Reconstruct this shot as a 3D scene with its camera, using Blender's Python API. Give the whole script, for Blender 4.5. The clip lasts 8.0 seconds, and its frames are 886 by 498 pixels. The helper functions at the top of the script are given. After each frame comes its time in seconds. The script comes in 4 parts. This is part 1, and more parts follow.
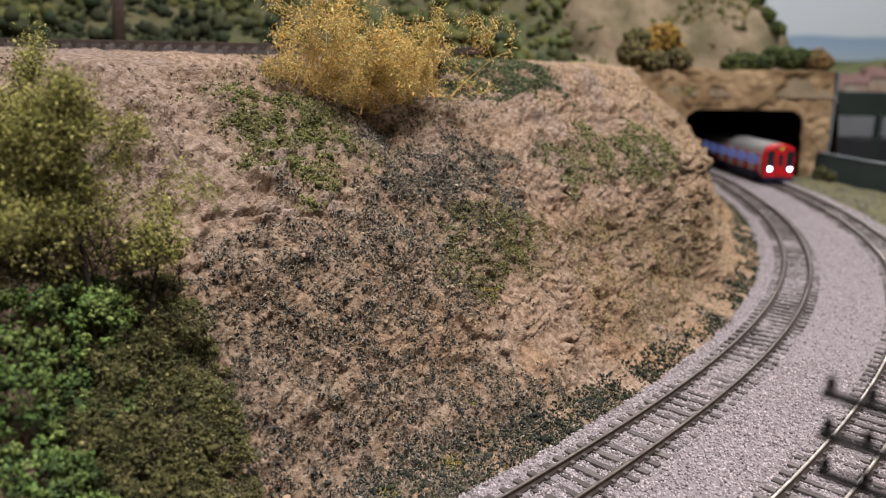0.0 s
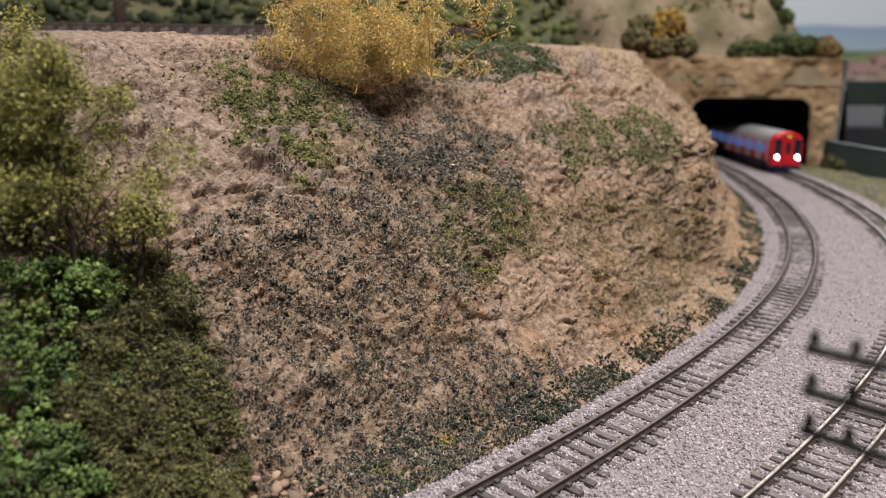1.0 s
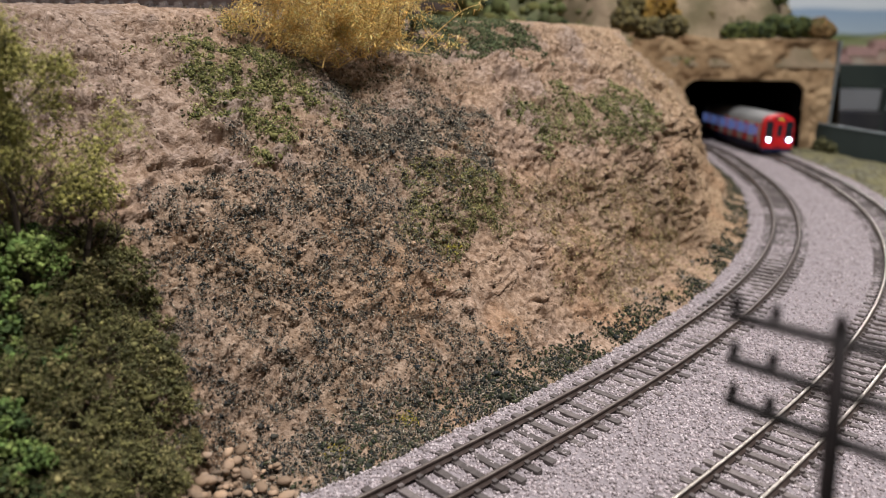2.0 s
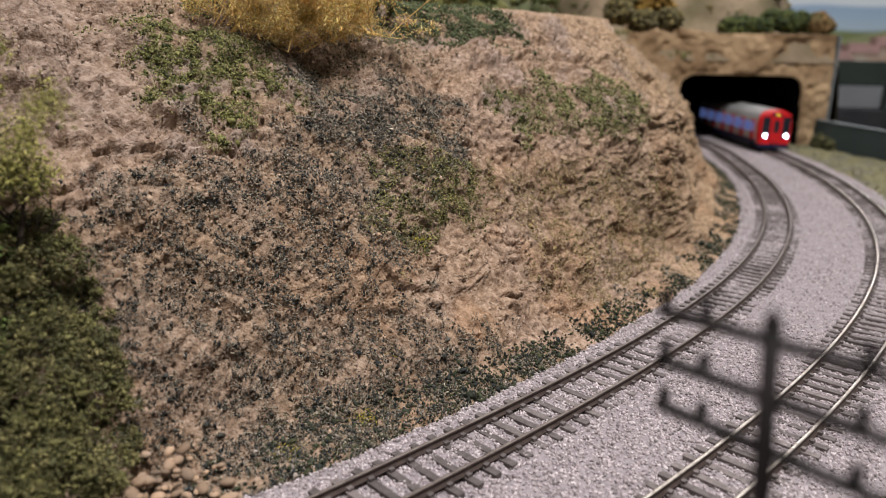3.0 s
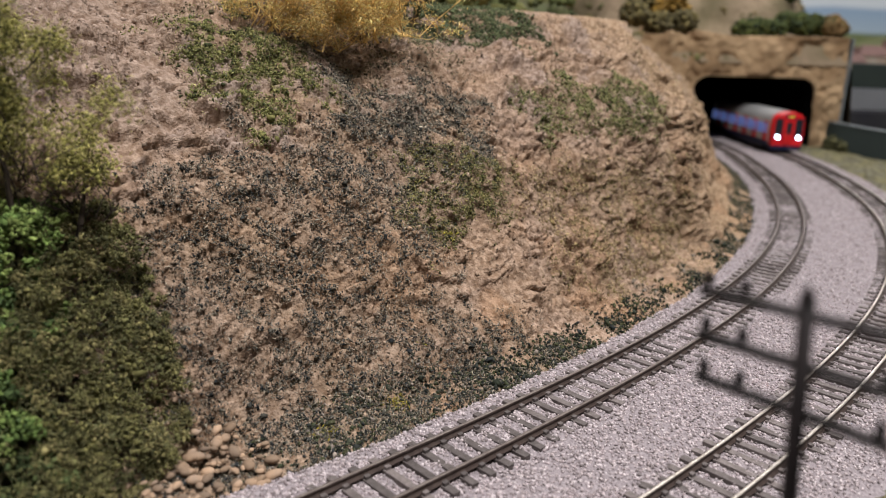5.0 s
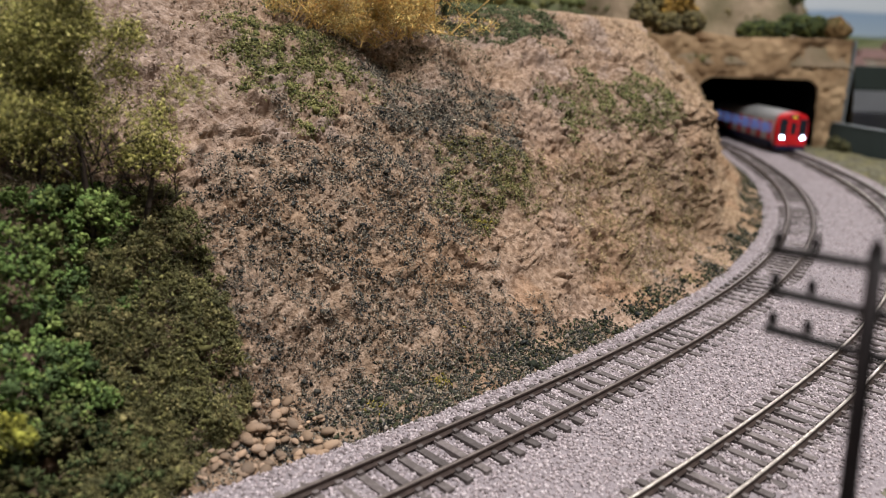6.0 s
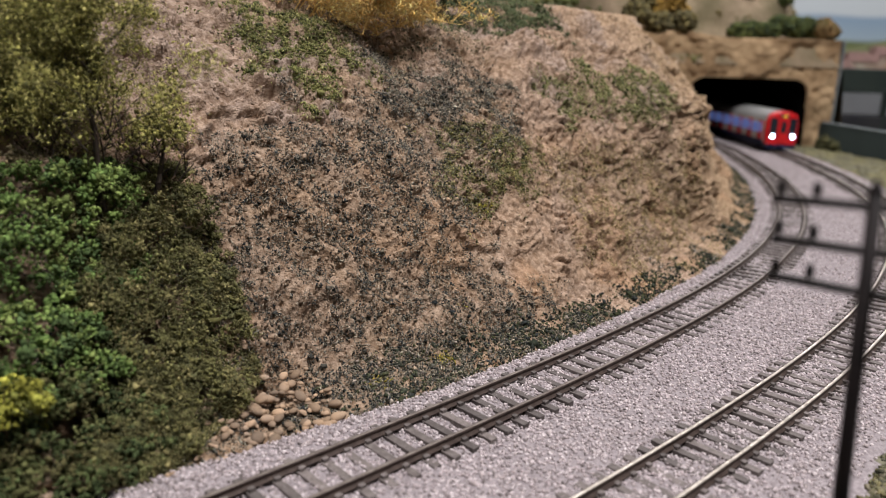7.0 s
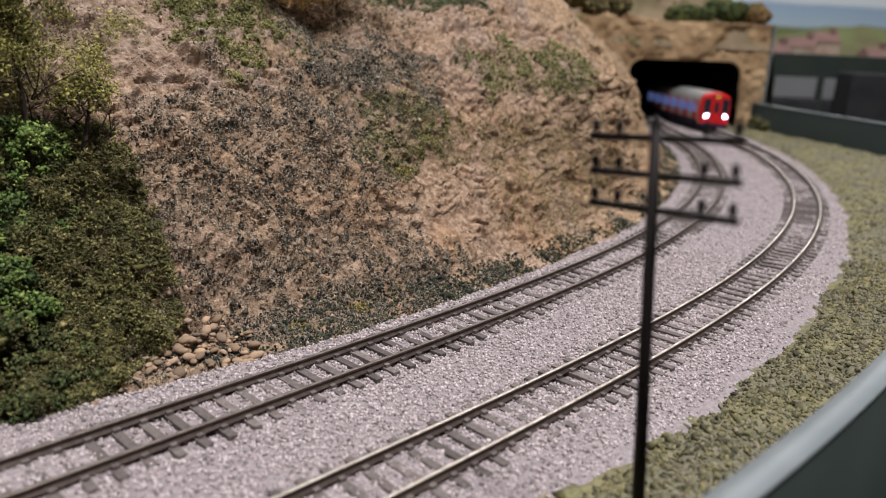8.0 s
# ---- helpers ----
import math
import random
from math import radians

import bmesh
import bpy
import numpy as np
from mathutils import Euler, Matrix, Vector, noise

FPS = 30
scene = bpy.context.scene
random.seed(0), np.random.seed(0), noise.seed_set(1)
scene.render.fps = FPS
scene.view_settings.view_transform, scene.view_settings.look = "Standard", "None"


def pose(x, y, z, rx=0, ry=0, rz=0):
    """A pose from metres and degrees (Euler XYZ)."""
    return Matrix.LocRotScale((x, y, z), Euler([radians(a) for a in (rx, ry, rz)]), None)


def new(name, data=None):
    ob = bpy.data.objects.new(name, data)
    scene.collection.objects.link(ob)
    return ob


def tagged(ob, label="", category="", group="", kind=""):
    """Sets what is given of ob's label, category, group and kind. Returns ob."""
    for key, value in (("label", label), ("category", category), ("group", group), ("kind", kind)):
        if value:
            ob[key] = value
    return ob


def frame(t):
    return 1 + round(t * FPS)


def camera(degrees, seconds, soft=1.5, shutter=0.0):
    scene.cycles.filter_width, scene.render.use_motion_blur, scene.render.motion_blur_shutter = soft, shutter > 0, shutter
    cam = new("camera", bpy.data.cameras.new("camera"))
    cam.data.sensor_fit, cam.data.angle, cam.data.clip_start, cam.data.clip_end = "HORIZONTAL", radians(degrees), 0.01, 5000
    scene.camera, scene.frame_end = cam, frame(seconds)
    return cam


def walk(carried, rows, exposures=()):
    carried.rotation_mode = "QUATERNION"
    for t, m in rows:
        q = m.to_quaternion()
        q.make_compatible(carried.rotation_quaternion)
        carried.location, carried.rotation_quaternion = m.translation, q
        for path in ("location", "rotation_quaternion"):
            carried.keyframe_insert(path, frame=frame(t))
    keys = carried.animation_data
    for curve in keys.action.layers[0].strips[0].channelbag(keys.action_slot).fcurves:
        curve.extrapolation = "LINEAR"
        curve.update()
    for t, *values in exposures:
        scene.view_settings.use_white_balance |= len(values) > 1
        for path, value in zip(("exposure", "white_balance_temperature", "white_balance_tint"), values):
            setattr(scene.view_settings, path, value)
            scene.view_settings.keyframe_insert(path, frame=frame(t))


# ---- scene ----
cam = camera(61.3, 8.0, 0.5)
cam.data.dof.use_dof = True
cam.data.dof.focus_distance = 0.27
cam.data.dof.aperture_fstop = 11.5
METRES, EYE, TILT, LEAN, TURN = 0.1206, 0.1363, -13.9, -1.1, 0.0
ROWS = [
    (0.0, 0.0, 0.0, 0.0, 0.0, 0.0, -0.0),
    (0.5, 0.018, 0.0216, -0.0257, 0.51, 0.35, 0.17),
    (1.0, 0.0452, 0.0221, -0.0527, 0.7, -0.36, 0.16),
    (2.5, 0.2162, 0.1055, -0.0877, 0.69, -1.7, -0.17),
    (3.0, 0.26, 0.1508, -0.0936, 0.86, -1.8, -0.46),
    (3.5, 0.2496, 0.1444, -0.094, 1.19, -1.84, -0.64),
    (4.0, 0.2497, 0.1263, -0.092, 1.35, -1.94, -0.73),
    (5.5, 0.1354, 0.0076, -0.1255, 1.39, -1.77, -1.13),
    (6.0, 0.0687, -0.0425, -0.1608, 1.16, -1.63, -1.11),
    (6.5, 0.0367, -0.0668, -0.1906, 0.77, -1.43, -1.16),
    (7.0, 0.0345, -0.084, -0.2367, 0.45, -1.21, -1.11),
    (7.5, 0.1236, -0.1729, -0.2772, -0.7, -1.76, -1.07),
    (8.0, 0.182, -0.2776, -0.32, -2.52, -2.29, -0.92),
]
walk(cam, [(t, pose(0, 0, EYE, TILT, LEAN, TURN) @ pose(METRES * x, METRES * y, METRES * z, 90 + pitch, roll, yaw)) for t, x, y, z, yaw, pitch, roll in ROWS])

# ---- light: a hall lit by assumed, unseen area lamps at ceiling height ----
scene.view_settings.exposure = 0.0
world = bpy.data.worlds.new("hall_air")
scene.world = world
world.use_nodes = True
world.node_tree.nodes["Background"].inputs["Color"].default_value = (0.75, 0.78, 0.85, 1)
world.node_tree.nodes["Background"].inputs["Strength"].default_value = 0.13


def hall_light(x, y, z, sx, sy, watts, colour):
    data = bpy.data.lights.new("unseen_hall_light", "AREA")
    data.shape, data.size, data.size_y, data.energy, data.color = "RECTANGLE", sx, sy, watts, colour
    ob = new("unseen_hall_light", data)
    ob.matrix_world = pose(x, y, z)
    return tagged(ob, "assumed white area light at the hall's ceiling height, no fixture seen", "lamp")


hall_light(0.36, -0.26, 1.55, 0.36, 0.36, 45, (1.0, 0.97, 0.965))
# unseen lamp added as weaker fill
hall_light(-0.9, -0.5, 1.55, 0.5, 0.35, 11, (1.0, 0.97, 0.965))
# unseen lamp placed so that the outer rail heads reflect it
hall_light(1.9, 3.55, 1.55, 1.2, 0.5, 60, (1.0, 0.97, 0.965))
# unseen lamp added to brighten the backdrop and the far side
hall_light(0.75, 1.25, 1.55, 0.8, 0.4, 20, (1.0, 0.97, 0.965))

# ---- materials ----
def material(name, colour, colour2=None, scale=60.0, rough=0.85, metal=0.0, bump=0.0, bump_scale=None, attr=False, spec=0.3, per_object=0.0, detail=6.0):
    m = bpy.data.materials.new(name)
    m.use_nodes = True
    nt = m.node_tree
    b = nt.nodes["Principled BSDF"]
    b.inputs["Roughness"].default_value = rough
    b.inputs["Metallic"].default_value = metal
    b.inputs["Specular IOR Level"].default_value = spec
    geo = nt.nodes.new("ShaderNodeNewGeometry")
    n1 = nt.nodes.new("ShaderNodeTexNoise")
    n1.inputs["Scale"].default_value = scale
    n1.inputs["Detail"].default_value = detail
    nt.links.new(geo.outputs["Position"], n1.inputs["Vector"])
    ramp = nt.nodes.new("ShaderNodeMapRange")
    ramp.inputs["From Min"].default_value, ramp.inputs["From Max"].default_value = 0.35, 0.65
    nt.links.new(n1.outputs["Fac"], ramp.inputs["Value"])
    mix = nt.nodes.new("ShaderNodeMix")
    mix.data_type = "RGBA"
    c2 = colour2 or tuple(c * 0.7 for c in colour)
    mix.inputs["A"].default_value = (*colour, 1)
    mix.inputs["B"].default_value = (*c2, 1)
    nt.links.new(ramp.outputs["Result"], mix.inputs["Factor"])
    out = mix.outputs["Result"]
    if attr:
        at = nt.nodes.new("ShaderNodeVertexColor")
        at.layer_name = "tint"
        mul = nt.nodes.new("ShaderNodeMix")
        mul.data_type, mul.blend_type = "RGBA", "MULTIPLY"
        mul.inputs["Factor"].default_value = 1.0
        nt.links.new(out, mul.inputs["A"])
        nt.links.new(at.outputs["Color"], mul.inputs["B"])
        out = mul.outputs["Result"]
    if per_object:
        info = nt.nodes.new("ShaderNodeObjectInfo")
        mr = nt.nodes.new("ShaderNodeMapRange")
        mr.inputs["To Min"].default_value, mr.inputs["To Max"].default_value = 1 - per_object, 1 + per_object
        nt.links.new(info.outputs["Random"], mr.inputs["Value"])
        hsv = nt.nodes.new("ShaderNodeHueSaturation")
        nt.links.new(mr.outputs["Result"], hsv.inputs["Value"])
        nt.links.new(out, hsv.inputs["Color"])
        out = hsv.outputs["Color"]
    nt.links.new(out, b.inputs["Base Color"])
    if bump:
        n2 = nt.nodes.new("ShaderNodeTexNoise")
        n2.inputs["Scale"].default_value = bump_scale or scale * 6
        n2.inputs["Detail"].default_value = 5
        nt.links.new(geo.outputs["Position"], n2.inputs["Vector"])
        bp = nt.nodes.new("ShaderNodeBump")
        bp.inputs["Strength"].default_value = 1.0
        bp.inputs["Distance"].default_value = bump
        nt.links.new(n2.outputs["Fac"], bp.inputs["Height"])
        nt.links.new(bp.outputs["Normal"], b.inputs["Normal"])
    return m


def glow(name, colour, strength):
    m = bpy.data.materials.new(name)
    m.use_nodes = True
    b = m.node_tree.nodes["Principled BSDF"]
    b.inputs["Base Color"].default_value = (*colour, 1)
    b.inputs["Emission Color"].default_value = (*colour, 1)
    b.inputs["Emission Strength"].default_value = strength
    return m


M_CLIFF = material("plaster_rock", (1, 1, 1), (0.52, 0.46, 0.41), 420, 0.95, bump=0.0011, bump_scale=1100, attr=True, spec=0.15)
M_TURF = material("turf_foam", (1, 1, 1), (0.6, 0.6, 0.6), 700, 0.95, attr=True, spec=0.1)
# bed colour is darkened to paint the shade in gaps between the stones
M_BALLAST = material("ballast_bed", (0.30, 0.262, 0.272), (0.20, 0.172, 0.18), 900, 0.95, bump=0.0006, bump_scale=1400, spec=0.15)
M_GRAIN = material("ballast_stone", (1, 1, 1), (0.75, 0.73, 0.73), 500, 0.9, attr=True, spec=0.2)
M_SLEEPER = material("sleeper_plastic", (0.085, 0.070, 0.066), (0.13, 0.11, 0.105), 700, 0.7, bump=0.0001, bump_scale=3000, per_object=0.35)
M_RAIL = material("rusty_rail", (0.060, 0.043, 0.038), (0.095, 0.07, 0.06), 500, 0.55, 0.3)
M_HEAD_DULL = material("dull_rail_head", (0.13, 0.105, 0.095), (0.2, 0.17, 0.15), 300, 0.5, 0.6)
M_HEAD = material("worn_rail_head", (0.62, 0.57, 0.51), (0.42, 0.37, 0.32), 300, 0.38, 0.75)
M_GRASS = material("verge_turf", (1, 1, 1), (0.6, 0.6, 0.6), 500, 0.95, attr=True, spec=0.1)
M_BOARD = material("green_painted_board", (0.014, 0.020, 0.018), (0.011, 0.016, 0.014), 20, 0.6, spec=0.2)
M_BOARD_TOP = material("grey_board_edge", (0.17, 0.19, 0.20), (0.14, 0.16, 0.17), 60, 0.6)
M_POLE = material("dark_pole_plastic", (0.008, 0.006, 0.006), (0.013, 0.009, 0.009), 300, 0.6, spec=0.15)
M_PORTAL = material("portal_rock", (0.40, 0.28, 0.165), (0.19, 0.12, 0.065), 34, 0.95, bump=0.002, bump_scale=160, spec=0.1)
M_HILL = material("far_hill_plaster", (0.27, 0.205, 0.14), (0.15, 0.125, 0.075), 22, 0.95, bump=0.002, bump_scale=120, spec=0.1)
# near-zero colour puts the tunnel's inner darkness into its surfaces
M_BLACK = material("bore_darkness", (0.004, 0.004, 0.004), (0.006, 0.006, 0.006), 20, 1.0, spec=0.0)
M_LEAF = material("foam_leaf", (1, 1, 1), (0.62, 0.62, 0.62), 300, 0.95, attr=True, spec=0.1)
M_TWIG = material("twig_bark", (0.040, 0.028, 0.022), (0.065, 0.048, 0.036), 400, 0.9)
M_GOLDTWIG = material("dried_sprig", (0.72, 0.50, 0.20), (0.6, 0.39, 0.13), 250, 0.9)
M_PEBBLE = material("river_pebble", (0.29, 0.195, 0.125), (0.20, 0.145, 0.105), 160, 0.8, bump=0.0001, bump_scale=1500, per_object=0.4)
M_WALL = material("hall_wall_paint", (0.34, 0.34, 0.33), (0.3, 0.3, 0.29), 2, 0.9)
M_FLOOR = material("hall_carpet", (0.06, 0.06, 0.065), (0.09, 0.09, 0.09), 30, 0.95)
M_DARK = material("dark_backing", (0.02, 0.02, 0.025), (0.03, 0.03, 0.032), 30, 0.9)
M_GREENGIRDER = material("green_girder", (0.022, 0.032, 0.028), (0.03, 0.04, 0.034), 25, 0.6)
M_PALE = material("pale_panel", (0.74, 0.76, 0.80), (0.66, 0.68, 0.72), 12, 0.8)
M_ROOF = material("red_tile_roof", (0.22, 0.13, 0.115), (0.16, 0.10, 0.09), 60, 0.9)
M_HOUSE = material("house_render", (0.42, 0.36, 0.30), (0.32, 0.2, 0.16), 25, 0.9)
M_RED = material("train_red", (0.55, 0.010, 0.014), (0.48, 0.009, 0.012), 40, 0.3, spec=0.5)
M_WHITE = material("train_grey_white", (0.55, 0.52, 0.48), (0.5, 0.47, 0.43), 40, 0.35, spec=0.5)
M_ROOFGREY = material("train_roof_grey", (0.30, 0.30, 0.30), (0.25, 0.25, 0.25), 60, 0.5)
M_BLUE = material("train_dark_blue", (0.012, 0.014, 0.045), (0.01, 0.012, 0.035), 40, 0.4)
M_GLASS = material("train_dark_glass", (0.012, 0.014, 0.02), (0.02, 0.022, 0.03), 40, 0.08, spec=0.6)
M_CABLIT = glow("lit_saloon_window", (0.13, 0.18, 0.45), 0.4)
M_LAMP = glow("headlamp_glow", (0.55, 0.75, 1.0), 30)
M_YELLOW = glow("display_amber", (0.9, 0.6, 0.03), 1.0)
M_SIGNAL = glow("red_signal_glow", (1.0, 0.02, 0.05), 3.0)


def backdrop_material():
    m = bpy.data.materials.new("painted_sky")
    m.use_nodes = True
    nt = m.node_tree
    b = nt.nodes["Principled BSDF"]
    b.inputs["Roughness"].default_value = 0.9
    geo = nt.nodes.new("ShaderNodeNewGeometry")
    sep = nt.nodes.new("ShaderNodeSeparateXYZ")
    nt.links.new(geo.outputs["Position"], sep.inputs[0])
    no = nt.nodes.new("ShaderNodeTexNoise")
    no.inputs["Scale"].default_value = 3.0
    nt.links.new(geo.outputs["Position"], no.inputs["Vector"])
    ad = nt.nodes.new("ShaderNodeMath")
    ad.operation = "MULTIPLY_ADD"
    ad.inputs[1].default_value = 0.03
    nt.links.new(no.outputs["Fac"], ad.inputs[0])
    nt.links.new(sep.outputs["Z"], ad.inputs[2])
    mr = nt.nodes.new("ShaderNodeMapRange")
    mr.inputs["From Min"].default_value, mr.inputs["From Max"].default_value = 0.10, 0.60
    nt.links.new(ad.outputs[0], mr.inputs["Value"])
    ra = nt.nodes.new("ShaderNodeValToRGB")
    el = ra.color_ramp.elements
    el[0].position, el[0].color = 0.0, (0.14, 0.17, 0.07, 1)
    el[1].position, el[1].color = 1.0, (0.62, 0.68, 0.74, 1)
    for p, c in ((0.15, (0.14, 0.17, 0.07, 1)), (0.17, (0.34, 0.43, 0.53, 1)), (0.265, (0.26, 0.36, 0.50, 1)), (0.29, (0.58, 0.63, 0.69, 1))):
        e = el.new(p)
        e.color = c
    nt.links.new(mr.outputs["Result"], ra.inputs["Fac"])
    nt.links.new(ra.outputs["Color"], b.inputs["Base Color"])
    return m


M_SKY = backdrop_material()

# ---- helpers for shapes ----
RNG = np.random.default_rng(7)
CX, CY = -0.64, 0.93          # centre of the curve that tracks, cliff and board follow


TABLE = np.random.default_rng(99).uniform(-1, 1, 1 << 16)


def hash3(i, j, k, seed):
    return TABLE[((i * 73856093) ^ (j * 19349663) ^ (k * 83492791) ^ (seed * 40503 * 977)) >> 3 & 0xFFFF]


def vnoise(p, size, seed=0):
    q = p / size
    i = np.floor(q).astype(np.int64)
    f = q - i
    f = f * f * (3 - 2 * f)
    out = 0
    for a in (0, 1):
        for b in (0, 1):
            for c in (0, 1):
                w = (f[:, 0] if a else 1 - f[:, 0]) * (f[:, 1] if b else 1 - f[:, 1]) * (f[:, 2] if c else 1 - f[:, 2])
                out = out + w * hash3(i[:, 0] + a, i[:, 1] + b, i[:, 2] + c, seed)
    return out


def fbm(p, size, octaves=4, seed=0):
    out, amp = 0, 1.0
    for o in range(octaves):
        out = out + amp * vnoise(p, size, seed + o)
        size, amp = size * 0.5, amp * 0.5
    return out


def cells(p, size, seed=0):
    """Broken-rock noise: a height for each cell with a tilt, and the distance to the cell's joint."""
    q = p / size
    base_i = np.floor(q).astype(np.int64)
    f1, f2 = np.full(len(p), 9.0), np.full(len(p), 9.0)
    height = np.zeros(len(p))
    for a in (-1, 0, 1):
        for b in (-1, 0, 1):
            for c in (-1, 0, 1):
                i, j, k = base_i[:, 0] + a, base_i[:, 1] + b, base_i[:, 2] + c
                dx = i + 0.5 + 0.48 * hash3(i, j, k, seed) - q[:, 0]
                dy = j + 0.5 + 0.48 * hash3(i, j, k, seed + 1) - q[:, 1]
                dz = k + 0.5 + 0.48 * hash3(i, j, k, seed + 2) - q[:, 2]
                d = np.sqrt(dx * dx + dy * dy + dz * dz)
                near = d < f1
                h = hash3(i, j, k, seed + 3) + 0.9 * dz * hash3(i, j, k, seed + 4) + 0.9 * (dx + dy) * hash3(i, j, k, seed + 5)
                f2 = np.where(near, f1, np.minimum(f2, d))
                height = np.where(near, h, height)
                f1 = np.where(near, d, f1)
    return height, f2 - f1


def smooth(x, a, b):
    t = np.clip((x - a) / (b - a), 0, 1)
    return t * t * (3 - 2 * t)


def polar(theta, r, z=0.0):
    a = np.radians(theta)
    return np.stack([CX + r * np.cos(a), CY + r * np.sin(a), np.broadcast_to(z, np.shape(a))], -1)


def mesh_np(name, verts, faces, mat, parent=None, tint=None, shade=False, label=""):
    """faces: (n, 3) or (n, 4) array of vertex numbers; tint: one colour a vertex."""
    me = bpy.data.meshes.new(name)
    verts, faces = np.asarray(verts, np.float32), np.asarray(faces, np.int32)
    me.vertices.add(len(verts))
    me.vertices.foreach_set("co", verts.ravel())
    n, k = faces.shape
    me.loops.add(n * k)
    me.loops.foreach_set("vertex_index", faces.ravel())
    me.polygons.add(n)
    me.polygons.foreach_set("loop_start", np.arange(0, n * k, k, dtype=np.int32))
    me.polygons.foreach_set("loop_total", np.full(n, k, np.int32))
    if shade:
        me.polygons.foreach_set("use_smooth", np.ones(n, bool))
    if tint is not None:
        at = me.color_attributes.new("tint", "FLOAT_COLOR", "POINT")
        at.data.foreach_set("color", np.c_[tint, np.ones(len(tint))].astype(np.float32).ravel())
    me.materials.append(mat)
    me.update()
    ob = new(name, me)
    if parent:
        ob.parent = parent
    if label:
        tagged(ob, label)
    return ob


def part(name, bm, mat, parent=None, label="", shade=False):
    me = bpy.data.meshes.new(name)
    if shade:
        for f in bm.faces:
            f.smooth = True
    bm.to_mesh(me)
    bm.free()
    me.materials.append(mat)
    ob = new(name, me)
    if parent:
        ob.parent = parent
    if label:
        tagged(ob, label)
    return ob


def box(bm, x0, y0, z0, x1, y1, z1, bevel=0.0, m=None):
    made = bmesh.ops.create_cube(bm, size=1)["verts"]
    t = Matrix.Translation(((x0 + x1) / 2, (y0 + y1) / 2, (z0 + z1) / 2)) @ Matrix.Diagonal((x1 - x0, y1 - y0, z1 - z0, 1))
    bmesh.ops.transform(bm, matrix=(m or Matrix()) @ t, verts=made)
    if bevel:
        edges = list({e for v in made for e in v.link_edges})
        bmesh.ops.bevel(bm, geom=edges, offset=bevel, segments=2, affect="EDGES", profile=0.5)
    return bm


def rod(bm, a, b, ra, rb, sides=10):
    a, b = Vector(a), Vector(b)
    made = bmesh.ops.create_cone(bm, cap_ends=True, segments=sides, radius1=ra, radius2=rb, depth=(b - a).length)["verts"]
    bmesh.ops.transform(bm, matrix=Matrix.Translation((a + b) / 2) @ (b - a).to_track_quat("Z", "Y").to_matrix().to_4x4(), verts=made)
    return bm


def grid_faces(nu, nv):
    i = np.arange((nu - 1) * (nv - 1))
    u, v = i // (nv - 1), i % (nv - 1)
    a = u * nv + v
    return np.stack([a, a + nv, a + nv + 1, a + 1], -1)


def shape_data(kind):
    bm = bmesh.new()
    if kind == "clump":
        bmesh.ops.create_icosphere(bm, subdivisions=1, radius=1)
    elif kind == "shard":
        bmesh.ops.create_cone(bm, cap_ends=True, cap_tris=True, segments=3, radius1=1.1, radius2=0.5, depth=1.5)
        bmesh.ops.triangulate(bm, faces=bm.faces[:])
    elif kind == "grain":
        bmesh.ops.create_cube(bm, size=1.3)
        bmesh.ops.triangulate(bm, faces=bm.faces[:])
    else:
        for x, y, z in ((-.12, 0, 0), (.12, 0, 0), (0, .12, .5), (0, -.03, 1)):
            bm.verts.new((x, y, z))
        bm.verts.ensure_lookup_table()
        for f in ((0, 1, 2), (1, 3, 2), (0, 2, 3), (0, 3, 1)):
            bm.faces.new([bm.verts[i] for i in f])
    bm.verts.index_update()
    v = np.array([x.co[:] for x in bm.verts])
    f = np.array([[x.index for x in p.verts] for p in bm.faces])
    bm.free()
    return v, f


SHAPES = {k: shape_data(k) for k in ("clump", "shard", "grain", "leaf")}


def random_turns(n):
    q = RNG.normal(size=(n, 4))
    q /= np.linalg.norm(q, axis=1)[:, None]
    w, x, y, z = q.T
    return np.stack([1 - 2 * (y * y + z * z), 2 * (x * y - z * w), 2 * (x * z + y * w),
                     2 * (x * y + z * w), 1 - 2 * (x * x + z * z), 2 * (y * z - x * w),
                     2 * (x * z - y * w), 2 * (y * z + x * w), 1 - 2 * (x * x + y * y)], -1).reshape(n, 3, 3)


def scatter(name, kind, places, sizes, colours, mat, parent=None, rough=0.35, label="", turns=None):
    """Many small grains, foam clumps or leaves at places, in one mesh."""
    v, f = SHAPES[kind]
    n = len(places)
    turns = random_turns(n) if turns is None else turns
    s = np.asarray(sizes).reshape(n, 1, -1) * np.ones((1, 1, 3))
    jitter = 1 + rough * RNG.uniform(-1, 1, (n, len(v), 1)) if kind != "leaf" else 1.0
    pts = np.einsum("nij,nkj->nki", turns, v[None] * s * jitter) + places[:, None, :]
    faces = f[None] + (np.arange(n) * len(v))[:, None, None]
    tint = np.repeat(colours[:, None, :], len(v), 1)
    return mesh_np(name, pts.reshape(-1, 3), faces.reshape(-1, f.shape[1]), mat, parent, tint.reshape(-1, 3), False, label)


def pick(colours, n, spread=0.25):
    c = np.array(colours)[RNG.integers(0, len(colours), n)]
    return np.clip(c * (1 + spread * RNG.uniform(-1, 1, (n, 1))), 0, 1)


# ---- the curve of the two tracks ----
INNER = (0.3418, 0.7599, 0.5554, 0.1406, 0.9914)
OUTER = (0.2999, 0.6230, 0.3870, 0.0669, 1.0488)


